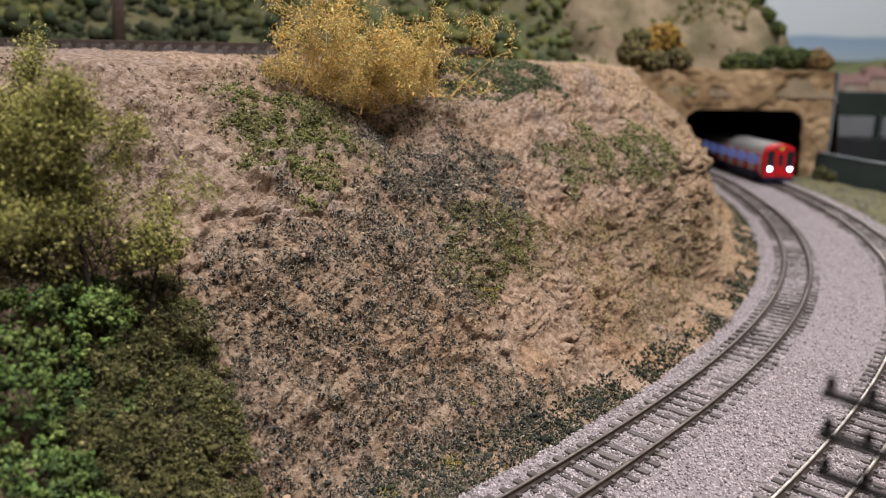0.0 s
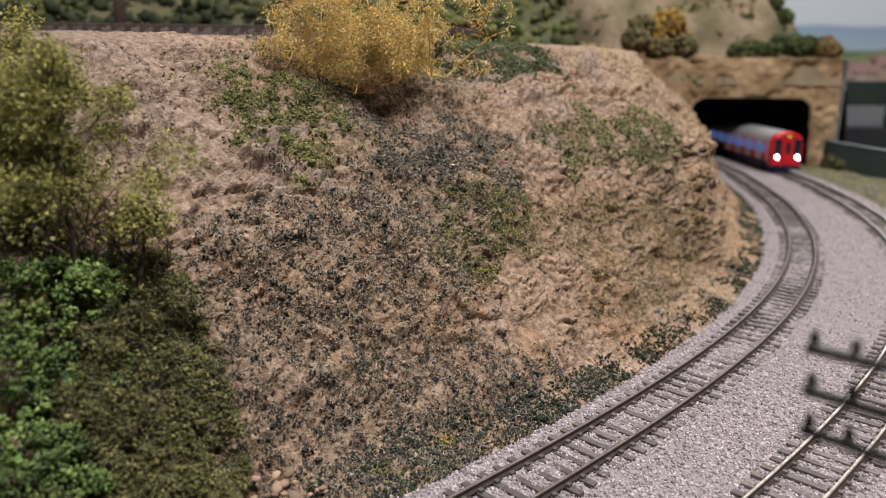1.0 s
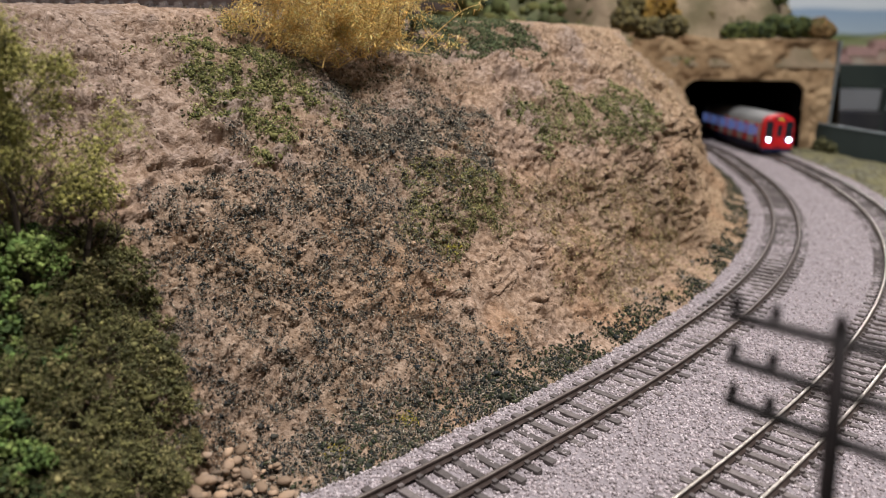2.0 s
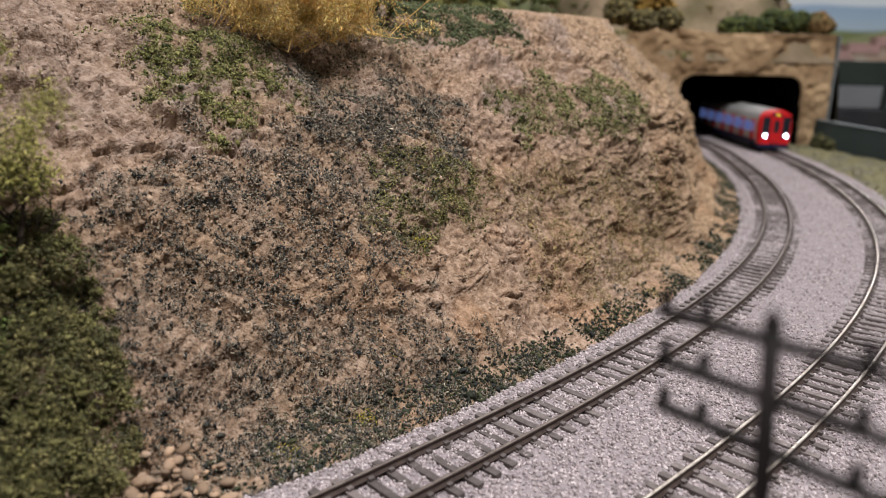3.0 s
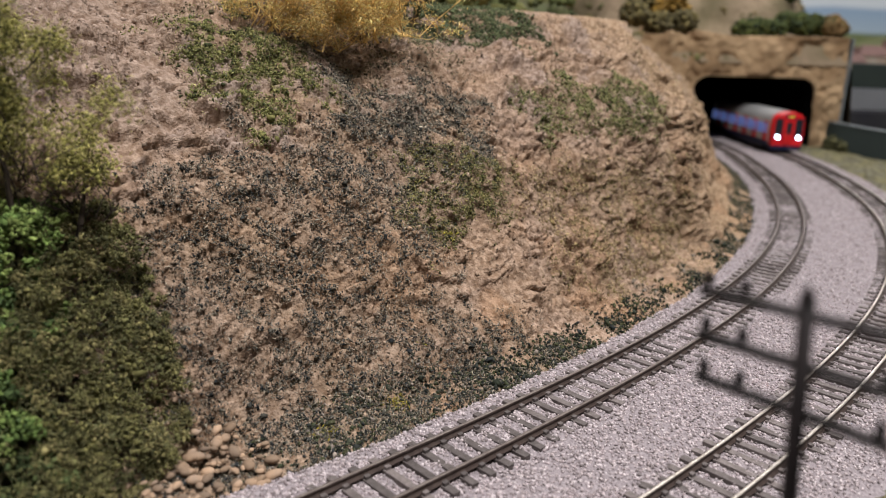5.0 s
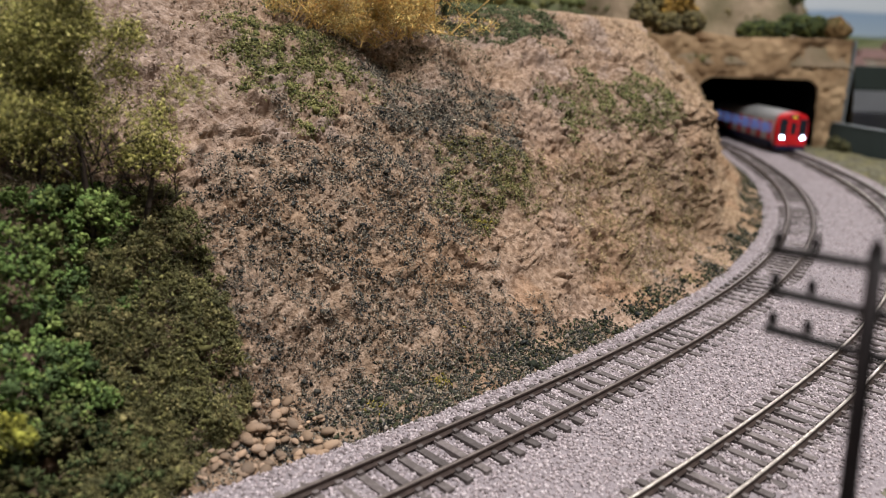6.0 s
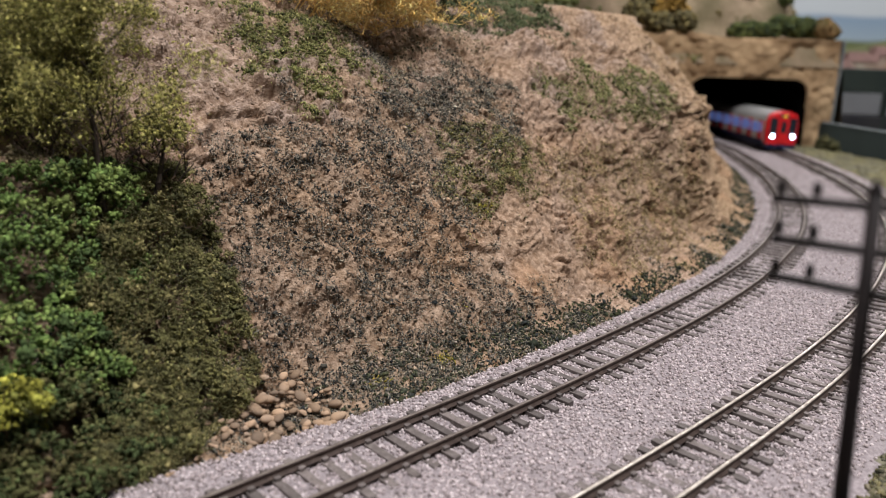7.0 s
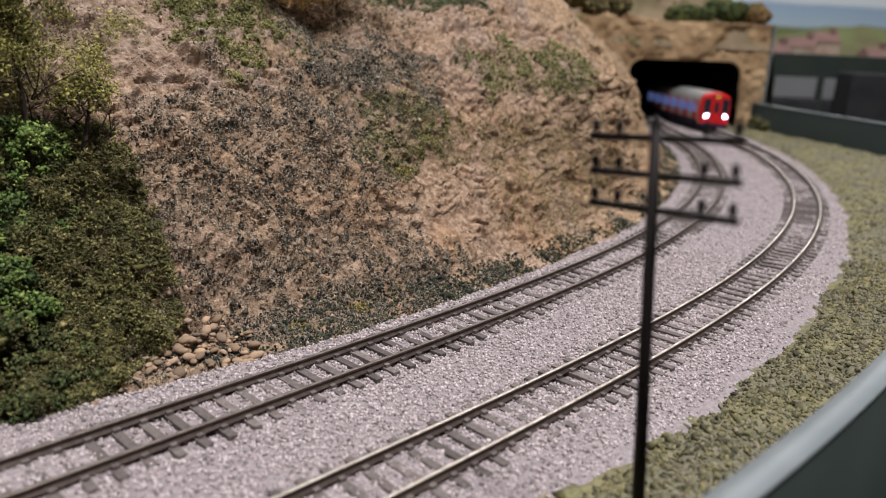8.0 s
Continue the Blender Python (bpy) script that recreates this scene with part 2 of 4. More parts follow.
def track_r(theta, poly):
    t = np.clip(theta, -57, -3)
    d = np.polyder(np.array(poly))
    return np.polyval(poly, t / 50) + np.polyval(d, t / 50) * (theta - t) / 50 * np.where(theta > -3, 0.2, 0.8)


# ---- cliff ----
PROFILE = ((0.974, -0.004), (0.963, 0.0006), (0.951, 0.0045), (0.937, 0.018), (0.919, 0.045), (0.906, 0.067), (0.890, 0.087), (0.870, 0.103),
           (0.850, 0.117), (0.833, 0.127), (0.818, 0.136), (0.80, 0.1385), (0.74, 0.1395), (0.60, 0.141))


def cliff_surface(theta, u):
    """Place on the cliff; theta in degrees, u from 0 (foot) to 1 (plateau's back)."""
    pr = np.array(PROFILE)
    step = np.r_[0, np.cumsum(np.hypot(*np.diff(pr, axis=0).T))]
    # most of the rows go to the face
    s = u * step[-1]
    r, z = np.interp(s, step, pr[:, 0]), np.interp(s, step, pr[:, 1])
    lift = np.interp(z, (0, 0.03, 0.067, 0.127, 0.14), (0, 0.008, 0.025, 0.048, 0.05))
    r = r + lift * smooth(theta, -41, -29) * (1 - 0.6 * smooth(theta, -29, -22)) - 0.010 * smooth(theta, -31, -19)
    return r, z


def turf_mask(th, z, p):
    """Share of ground cover, and how green it is, over the cliff."""
    e = 1.6 * fbm(p, 0.018, 3, 40)
    ze = 0.010 * fbm(p, 0.015, 3, 50)
    t, h = th + e, z + ze

    def patch(a, b, lo, hi, soft=1.0):
        return smooth(t, a - soft, a + soft) * smooth(-t, -b - soft, -b + soft) * smooth(h, lo - .005, lo + .005) * smooth(-h, -hi - .005, -hi + .005)
    rise = np.interp(t, (-52, -50.5, -47.7, -45.5, -43), (.068, .078, .089, .096, .092))
    rim = np.interp(h, (0.0, .02, .045, .06, .09), (-42.5, -44.2, -45.2, -43.2, -42.4))
    field = smooth(t, -56, -54) * smooth(rim - t, -.7, .7) * smooth(rise - h, -.005, .005)
    dark = patch(-45.2, -41.2, .084, .108) * .8
    olive = patch(-49.0, -45.9, .095, .124)
    greenr = patch(-38.0, -32.2, .077, .101) * .8
    greenm = patch(-44.6, -41.6, .046, .076)
    streak = patch(-40.5, -31, .012, .062) * .55
    foot = smooth(t, -51, -49) * smooth(.003 + .008 * np.exp(-((t + 47.8) / 1.6) ** 2) - h, -.003, .003)
    top = patch(-40.5, -35.6, .119, .16)
    topl = patch(-70, -54, .118, .16) * .7
    crest = patch(-47.5, -40, .108, .16) * .8
    far = patch(-31, 5, .01, .12) * .3
    return field, dark, olive, greenr, greenm, streak, foot, top, topl, crest, far


NT, NU = 1040, 330
th_line = np.r_[np.linspace(-68, -56.5, 70), np.linspace(-56.4, -28, 760), np.linspace(-27.8, 2.5, NT - 830)]
u_line = np.r_[np.linspace(0, 0.52, 296), np.linspace(0.53, 1, NU - 296)]
TH, UU = [a.ravel() for a in np.meshgrid(th_line, u_line, indexing="ij")]
R0, Z0 = cliff_surface(TH, UU)
base = polar(TH, R0, Z0)
eps = 1e-3
r_a, z_a = cliff_surface(TH, np.clip(UU - eps, 0, 1))
r_b, z_b = cliff_surface(TH, np.clip(UU + eps, 0, 1))
nr, nz = (z_b - z_a), -(r_b - r_a)
ln = np.hypot(nr, nz) + 1e-9
nr, nz = nr / ln, nz / ln
ang = np.radians(TH)
normal = np.stack([nr * np.cos(ang), nr * np.sin(ang), nz], -1)
masks = [m * smooth(R0, 0.785, 0.81) for m in turf_mask(TH, Z0, base)]
cover = np.clip(sum(masks), 0, 1)
def ledges(p, period, swing, grain, seed):
    """Broken shelves: the rock steps out over a crevice and then slopes back up to the next."""
    phase = (p[:, 2] - 0.15 * p[:, 0]) / period + swing * fbm(p * np.array([0.5, 0.5, 1.0]), grain, 3, seed)
    v = phase - np.floor(phase)
    out = np.where(v < 0.16, v / 0.16, (1 - v) / 0.84)
    keep_ = smooth(fbm(p, grain * 1.3, 2, seed + 9), -0.25, 0.45)
    return out * keep_ - 0.3


face = smooth(Z0, 0.0, 0.012) * (1 - 0.8 * smooth(Z0, 0.130, 0.1375))
warp = base + 0.004 * np.stack([fbm(base, 0.012, 3, 121), fbm(base, 0.012, 3, 131), fbm(base, 0.012, 3, 141)], -1)
squash = np.array([1, 1, 1.6])
mid_h, mid_j = cells(warp * squash + 0.3, 0.0066, 711)
sml_h, sml_j = cells(base, 0.0021, 721)
bare = 1 - 0.65 * cover
broken = smooth(fbm(base, 0.026, 3, 170), -0.3, 0.5)
groove = np.abs(fbm(warp * np.array([1, 1, 1.7]) + 0.7, 0.034, 4, 180))
plaster = smooth(-TH, 47.5, 50.0) * smooth(Z0, 0.07, 0.085) * (1 - smooth(Z0, 0.122, 0.134))
rough_rock = 0.0060 * fbm(base, 0.05, 3, 3) + 0.0020 * fbm(base, 0.014, 3, 7)
rough_rock += bare * (1 + 0.5 * plaster) * (0.0050 * (1 - 0.6 * plaster) * ledges(warp, 0.024, 1.0, 0.034, 801) + 0.0044 * ledges(warp, 0.0105, 0.9, 0.016, 821) + 0.0020 * ledges(warp, 0.0045, 0.9, 0.008, 841))
rough_rock += bare * (0.1 + 0.9 * broken) * (0.0013 * mid_h + 0.0010 * smooth(mid_j, 0.0, 0.16))
rough_rock -= 0.0034 * (1 - smooth(groove, 0.0, 0.045)) * bare
pits = 0.0011 * (1 - smooth(sml_j, 0.0, 0.22)) * (0.25 + 0.5 * broken + 0.5 * cover)
fine = -pits + 0.0008 * sml_h * (0.10 + 0.35 * broken * bare + 0.6 * cover) + 0.0006 * fbm(base, 0.0022, 2, 29) * (0.4 + 0.6 * cover)
shift = face * rough_rock + fine * (0.4 + 0.6 * face)
cliff_v = base + normal * shift[:, None]
tan = np.array([0.41, 0.292, 0.207])
pink = np.array([0.42, 0.315, 0.25])
ochre = np.array([0.43, 0.305, 0.175])
k1 = smooth(fbm(base, 0.03, 4, 31), -0.5, 0.5)[:, None]
k2 = (smooth(-TH, 47, 51) * smooth(Z0, 0.075, 0.1))[:, None]
k3 = smooth(TH, -37, -28)[:, None]
tint = tan * (1 - k1 * 0.5) + pink * k1 * 0.5
tint = tint * (1 - 0.8 * k2) + np.array([0.335, 0.257, 0.21]) * 0.8 * k2
tint = tint * (1 - 0.5 * k3) + ochre * 0.5 * k3
k4 = (smooth(fbm(base, 0.022, 4, 36), 0.0, 0.55) * smooth(-Z0, -0.085, -0.05))[:, None]
tint = tint * (1 - 0.5 * k4) + np.array([0.42, 0.255, 0.15]) * 0.5 * k4
k5 = (smooth(fbm(base, 0.018, 4, 38), 0.0, 0.5) * smooth(Z0, 0.06, 0.09))[:, None]
tint = tint * (1 - 0.45 * k5) + np.array([0.33, 0.275, 0.26]) * 0.45 * k5
speck = smooth(fbm(base, 0.0016, 2, 61), 0.15, 0.8)[:, None]
tint = tint * (1 - 0.62 * speck) + np.array([0.19, 0.125, 0.088]) * 0.62 * speck
soil = cover[:, None] * 0.3
tint = tint * (1 - soil) + np.array([0.25, 0.19, 0.13]) * soil
cliff = mesh_np("cliff", cliff_v, grid_faces(NT, NU), M_CLIFF, None, tint, False)
tagged(cliff, "tan plaster rock embankment with ledges, cracks and turf", "embankment", kind="structure")

# ground cover on the cliff
COVER = (("field", ((0.035, 0.038, 0.039), (0.055, 0.055, 0.05), (0.085, 0.08, 0.066), (0.16, 0.135, 0.10)), 24000),
         ("dark", ((0.045, 0.046, 0.045), (0.075, 0.07, 0.06), (0.11, 0.10, 0.08)), 4500),
         ("olive", ((0.12, 0.125, 0.045), (0.07, 0.078, 0.038), (0.20, 0.19, 0.07)), 3500),
         ("greenr", ((0.15, 0.15, 0.065), (0.10, 0.105, 0.05), (0.20, 0.19, 0.09)), 3000),
         ("greenm", ((0.10, 0.10, 0.045), (0.06, 0.064, 0.04), (0.17, 0.15, 0.05)), 3200),
         ("streak", ((0.25, 0.19, 0.085), (0.33, 0.24, 0.11), (0.16, 0.14, 0.065)), 3500),
         ("foot", ((0.042, 0.046, 0.032), (0.075, 0.078, 0.040), (0.028, 0.031, 0.027), (0.05, 0.055, 0.038), (0.30, 0.25, 0.21)), 13000),
         ("top", ((0.095, 0.115, 0.055), (0.065, 0.083, 0.045), (0.13, 0.14, 0.07)), 12000),
         ("topl", ((0.11, 0.125, 0.06), (0.08, 0.094, 0.05)), 2200),
         ("crest", ((0.12, 0.105, 0.06), (0.19, 0.15, 0.09), (0.07, 0.068, 0.045)), 4500),
         ("far", ((0.236, 0.190, 0.090), (0.162, 0.140, 0.070)), 2500))
FIBRES = {"field": (((0.25, 0.225, 0.175), (0.18, 0.165, 0.135), (0.33, 0.28, 0.215), (0.12, 0.115, 0.10), (0.06, 0.062, 0.062)), 70000),
          "dark": (((0.22, 0.20, 0.155), (0.13, 0.125, 0.105), (0.29, 0.25, 0.19)), 11000),
          "olive": (((0.22, 0.22, 0.08), (0.15, 0.16, 0.06), (0.30, 0.28, 0.12)), 17000),
          "greenr": (((0.22, 0.23, 0.085), (0.15, 0.165, 0.06), (0.29, 0.285, 0.12)), 12000),
          "greenm": (((0.20, 0.195, 0.08), (0.30, 0.26, 0.105), (0.13, 0.13, 0.065)), 11000),
          "streak": (((0.33, 0.26, 0.13), (0.41, 0.31, 0.17), (0.24, 0.21, 0.10)), 14000),
          "foot": (((0.12, 0.12, 0.065), (0.07, 0.075, 0.045)), 8000),
          "top": (((0.16, 0.175, 0.085), (0.10, 0.12, 0.06)), 8000),
          "crest": (((0.22, 0.19, 0.11), (0.30, 0.24, 0.15), (0.13, 0.125, 0.075)), 7000),
          "far": (((0.33, 0.27, 0.14), (0.24, 0.20, 0.10)), 4000)}
gaps = smooth(0.15 + fbm(base, 0.005, 3, 77), -0.5, 0.45)
upright = (np.abs(normal[:, 2]) + 0.4) * np.where(TH < -28, 1, 2.5)
spots, tones, sizes, hair, hair_tones = [], [], [], [], []
for (key, colours, count), mask in zip(COVER, masks):
    area = mask * upright * (1 if key == "foot" else gaps)
    clot = area * smooth(fbm(base, 0.0024, 2, 79), -0.7, 0.6) if key in ("field", "dark", "olive", "greenm") else area
    at = RNG.choice(len(base), count, p=clot / clot.sum())
    spots.append(cliff_v[at] + RNG.normal(size=(count, 3)) * 0.00035 + normal[at] * RNG.uniform(0, 0.0005, (count, 1)))
    tones.append(pick(colours, count, 0.35))
    sizes.append(RNG.lognormal(math.log(0.00040 if key in ("top", "olive", "greenr", "foot") else 0.00027), 0.42, count))
    if key in FIBRES:
        colours, count = FIBRES[key]
        at = RNG.choice(len(base), count, p=area / area.sum())
        hair.append(cliff_v[at] + RNG.normal(size=(count, 3)) * 0.0004 + normal[at] * RNG.uniform(-0.0001, 0.0007, (count, 1)))
        hair_tones.append(np.clip(pick(colours, count, 0.3) * 1.4, 0, 1))
scatter("turf_scatter", "shard", np.concatenate(spots), np.concatenate(sizes), np.concatenate(tones), M_TURF, rough=0.6)
tagged(bpy.data.objects["turf_scatter"], "dark green and black foam crumbs scattered over the rock", "ground cover", kind="stuff")
hair = np.concatenate(hair)
scatter("turf_fibres", "leaf", hair, RNG.lognormal(math.log(0.00105), 0.35, len(hair)), np.concatenate(hair_tones), M_TURF)
tagged(bpy.data.objects["turf_fibres"], "fine grey green and ochre turf fibres glued over the rock", "ground cover", kind="stuff")
# dark moss along the very foot of the rock
w_foot = (R0 > 0.943) * (Z0 < 0.0062) * (TH > -50.5) * smooth(fbm(base, 0.012, 3, 88), -0.2, 0.4) * np.where(TH < -28, 1.0, 2.5)
at = RNG.choice(len(base), 6000, p=w_foot / w_foot.sum())
scatter("foot_moss", "shard", cliff_v[at] + RNG.normal(size=(6000, 3)) * 0.0005 + np.array([0, 0, 0.0005]), RNG.lognormal(math.log(0.00045), 0.4, 6000), pick(((0.036, 0.042, 0.03), (0.055, 0.062, 0.036), (0.028, 0.031, 0.03), (0.085, 0.09, 0.045)), 6000, 0.3), M_TURF, rough=0.6)
tagged(bpy.data.objects["foot_moss"], "dark green foam moss along the foot of the rock", "ground cover", kind="stuff")
# loose rubble in the rock's own colour
at = RNG.choice(len(base), 15000, p=(lambda a: a / a.sum())(face * (0.25 + cover) * (TH > -57) * (TH < -30)))
scatter("rock_rubble", "grain", cliff_v[at], np.minimum(RNG.lognormal(math.log(0.00042), 0.40, 15000), 0.0011), np.clip(tint[at] * RNG.uniform(0.5, 1.2, (15000, 1)), 0, 1), M_TURF, rough=0.4)
tagged(bpy.data.objects["rock_rubble"], "small loose tan rock crumbs on the embankment", "rubble", kind="stuff")

# ---- ballast, verge and board ----
def board_r(theta):
    return 1.122 + 0.075 * np.exp(-((theta + 13) / 9.0) ** 2)


def ring(name, r0, r1, nr_, z_of, mat, t0=-72, t1=10, nt=500, tint_of=None, outer=None):
    th, rr = [a.ravel() for a in np.meshgrid(np.linspace(t0, t1, nt), np.linspace(r0, r1, nr_), indexing="ij")]
    if outer:
        rr = r0 + (rr - r0) / (r1 - r0) * (outer(th) + 0.0005 - r0)
    p = polar(th, rr, 0.0)
    p[:, 2] = z_of(th, rr, p)
    return mesh_np(name, p, grid_faces(nt, nr_)[:, ::-1], mat, None, tint_of(p) if tint_of else None, True)


def ballast_z(th, rr, p):
    return 0.0014 + 0.0007 * fbm(p, 0.02, 2, 5) + 0.0005 * fbm(p, 0.002, 2, 6) - 0.003 * smooth(rr, 1.068, 1.085) - 0.0035 * smooth(-rr, -0.967, -0.957)


ballast = ring("ballast_bed", 0.955, 1.09, 150, ballast_z, M_BALLAST, nt=1100)
tagged(ballast, "pinkish grey ballast bed under both tracks, darkened for the shade between stones", "ballast", kind="structure")
n = 70000
bt = np.where(RNG.uniform(size=n) < 0.72, RNG.uniform(-60, -36, n), RNG.uniform(-36, 4, n))
br = RNG.uniform(0.960, 1.082, n)
bp = polar(bt, br)
edge_fade = RNG.uniform(size=n) < np.clip((1.078 + 0.004 * fbm(bp, 0.02, 2, 8) - br) / 0.006, 0.05, 1)
bt, br, bp = bt[edge_fade], br[edge_fade], bp[edge_fade]
bp[:, 2] = ballast_z(bt, br, bp) + 0.0001
cols = pick(((0.49, 0.43, 0.44), (0.43, 0.37, 0.38), (0.54, 0.48, 0.49), (0.30, 0.255, 0.26), (0.40, 0.345, 0.345), (0.21, 0.18, 0.18)), len(bp), 0.15)
scatter("ballast_stones", "grain", bp, RNG.uniform(0.00028, 0.00062, len(bp)), cols, M_GRAIN, rough=0.4)
tagged(bpy.data.objects["ballast_stones"], "loose pinkish grey ballast chippings round the sleepers", "ballast", kind="stuff")


def verge_z(th, rr, p):
    return -0.0015 + 0.004 * smooth(rr, 1.072, 1.09) + 0.0016 * fbm(p, 0.012, 3, 15) + 0.0007 * fbm(p, 0.003, 2, 16)


def verge_tint(p):
    k = smooth(fbm(p, 0.015, 3, 33), -0.5, 0.5)[:, None]
    return np.array([0.20, 0.182, 0.10]) * k + np.array([0.165, 0.155, 0.11]) * (1 - k)


verge = ring("verge", 1.066, 1.1225, 70, verge_z, M_GRASS, nt=1000, tint_of=verge_tint, outer=board_r)
tagged(verge, "olive green turf verge beside the outer track", "verge", kind="structure")
n = 34000
vt = np.where(RNG.uniform(size=n) < 0.7, RNG.uniform(-58, -34, n), RNG.uniform(-34, 6, n))
vr = 1.069 + RNG.uniform(0, 1, n) * (board_r(vt) - 1.0695)
vp = polar(vt, vr)
keep = vr > 1.0775 + 0.005 * fbm(vp, 0.014, 3, 44)
vt, vr, vp = vt[keep], vr[keep], vp[keep]
vp[:, 2] = verge_z(vt, vr, vp)
scatter("verge_tufts", "shard", vp, RNG.lognormal(math.log(0.00055), 0.4, len(vp)), pick(((0.165, 0.155, 0.085), (0.13, 0.125, 0.075), (0.20, 0.175, 0.09), (0.09, 0.087, 0.06), (0.20, 0.175, 0.125)), len(vp)), M_TURF, rough=0.5)
tagged(bpy.data.objects["verge_tufts"], "olive and yellow foam tufts on the verge", "ground cover", kind="stuff")


def curved_board(name, r0, r1, z0, z1, mat, t0=-72, t1=12, nt=160):
    th = np.linspace(t0, t1, nt)
    r0, r1 = board_r(th) + r0, board_r(th) + r1
    rows = np.stack([polar(th, r0, z0), polar(th, r0, z1), polar(th, r1, z1), polar(th, r1, z0), polar(th, r0, z0)], 1)
    return mesh_np(name, rows.reshape(-1, 3), grid_faces(nt, 5), mat)


board = curved_board("edge_board", 0.0, 0.0055, -0.16, 0.0345, M_BOARD)
tagged(board, "dark green painted curved board along the layout's edge", "edge board", kind="structure")
cap = curved_board("edge_board_cap", -0.0003, 0.0058, 0.0345, 0.0355, M_BOARD_TOP)
tagged(cap, "grey green top edge of the curved board", "board edge", kind="structure")

# ---- tracks ----
def rail_mesh(name, poly, side, t0, t1, z0, parent, head_mat, line=None):
    """An I-section rail; side: -1 inner, +1 outer rail."""
    prof = [(-.0011, 0), (.0011, 0), (.0011, .0004), (.0003, .0007), (.0003, .0015), (.00055, .0018), (.00055, .0024), (.0004, .0026), (-.0004, .0026), (-.00055, .0024), (-.00055, .0018), (-.0003, .0015), (-.0003, .0007), (-.0011, .0004)]
    nt = 420
    th = np.linspace(t0, t1, nt)
    r = track_r(th, poly) + side * 0.00825
    rows = np.stack([polar(th, r + a, z0 + b) for a, b in prof + prof[:1]], 1)
    faces = grid_faces(nt, len(prof) + 1)
    ob = mesh_np(name, rows.reshape(-1, 3), faces, M_RAIL, parent)
    ob.data.materials.append(head_mat)
    col = np.arange(len(faces)) % len(prof)
    ob.data.polygons.foreach_set("material_index", ((col >= 6) & (col <= 8)).astype(np.int32))
    return ob


def sleeper_mesh():
    bm = bmesh.new()
    box(bm, -0.0145, -0.00135, -0.001, 0.0145, 0.00135, 0.0022, 0.0002)
    for s in (-1, 1):
        for o in (-1, 1):
            box(bm, s * 0.00825 + o * 0.0014 - 0.0007, -0.0009, 0.002, s * 0.00825 + o * 0.0014 + 0.0007, 0.0009, 0.0032)
    me = bpy.data.meshes.new("sleeper")
    bm.to_mesh(me)
    bm.free()
    me.materials.append(M_SLEEPER)
    return me


SLEEPER = sleeper_mesh()


def track(poly, label, head_mat):
    top = tagged(new("railway_track"), label, "railway track", "model tracks")
    rail_mesh("rail", poly, -1, -70, 7, 0.0024, top, head_mat)
    rail_mesh("rail", poly, 1, -70, 7, 0.0024, top, head_mat)
    th = -69.0
    while th < 6.5:
        r = float(track_r(np.array(th), np.array(poly)))
        ahead = polar(th + 0.1, float(track_r(np.array(th + 0.1), np.array(poly)))) - polar(th - 0.1, float(track_r(np.array(th - 0.1), np.array(poly))))
        ob = new("sleeper", SLEEPER)
        ob.parent = top
        p = polar(th, r)
        ob.matrix_basis = pose(p[0], p[1], RNG.uniform(-0.0001, 0.0001), 0, 0, math.degrees(math.atan2(ahead[1], ahead[0])) - 90 + RNG.uniform(-0.8, 0.8))
        th += math.degrees(0.0073 / r)
    return top


track(INNER, "curved model track with dark rusty rails on brown sleepers", M_HEAD_DULL)
track(OUTER, "curved model track with worn steel rail heads on brown sleepers", M_HEAD)

# upper line on the plateau
upper = tagged(new("railway_track"), "straight model track on the plateau above the rock face", "railway track", "model tracks")
for dy in (-0.00825, 0.00825):
    bm = bmesh.new()
    box(bm, -0.55, 0.402 + dy - 0.0006, 0.1415, 0.02, 0.402 + dy + 0.0006, 0.1449, 0.0002)
    part("rail", bm, M_RAIL, upper)
for i in range(75):
    ob = new("sleeper", SLEEPER)
    ob.parent = upper
    ob.matrix_basis = pose(-0.54 + i * 0.0073, 0.402, 0.1403, 0, 0, 90)

# ---- baseboard and hall ----
th = np.linspace(-72, 12, 120)
rows = np.stack([polar(th, 0.0, -0.004), polar(th, board_r(th) + 0.001, -0.004)], 1)
baseboard = mesh_np("baseboard", rows.reshape(-1, 3), grid_faces(120, 2)[:, ::-1], M_DARK)
tagged(baseboard, "dark timber baseboard under the model landscape", "baseboard", kind="structure")


def slab(name, x0, y0, z0, x1, y1, z1, mat, label, category):
    ob = part(name, box(bmesh.new(), x0, y0, z0, x1, y1, z1), mat)
    return tagged(ob, label, category, kind="structure")


slab("floor", -4, -4, -1.05, 4, 4, -1.0, M_FLOOR, "dark carpet floor of the hall", "floor")
slab("ceiling", -4, -4, 1.6, 4, 4, 1.65, M_WALL, "pale ceiling of the hall", "ceiling")
slab("wall_south", -4, -4.1, -1, 4, -4, 1.6, M_WALL, "plain pale hall wall", "wall")
slab("wall_west", -4.1, -4, -1, -4, 4, 1.6, M_WALL, "plain pale hall wall", "wall")
slab("wall_east", 4, -4, -1, 4.1, 4, 1.6, M_WALL, "plain pale hall wall", "wall")
slab("wall_north", -4, 4, -1, 4, 4.1, 1.6, M_WALL, "plain pale hall wall", "wall")
slab("backdrop", -2.5, 2.0, -0.1, 3.0, 2.02, 0.6, M_SKY, "painted backdrop of pale sky over a blue sea", "backdrop")

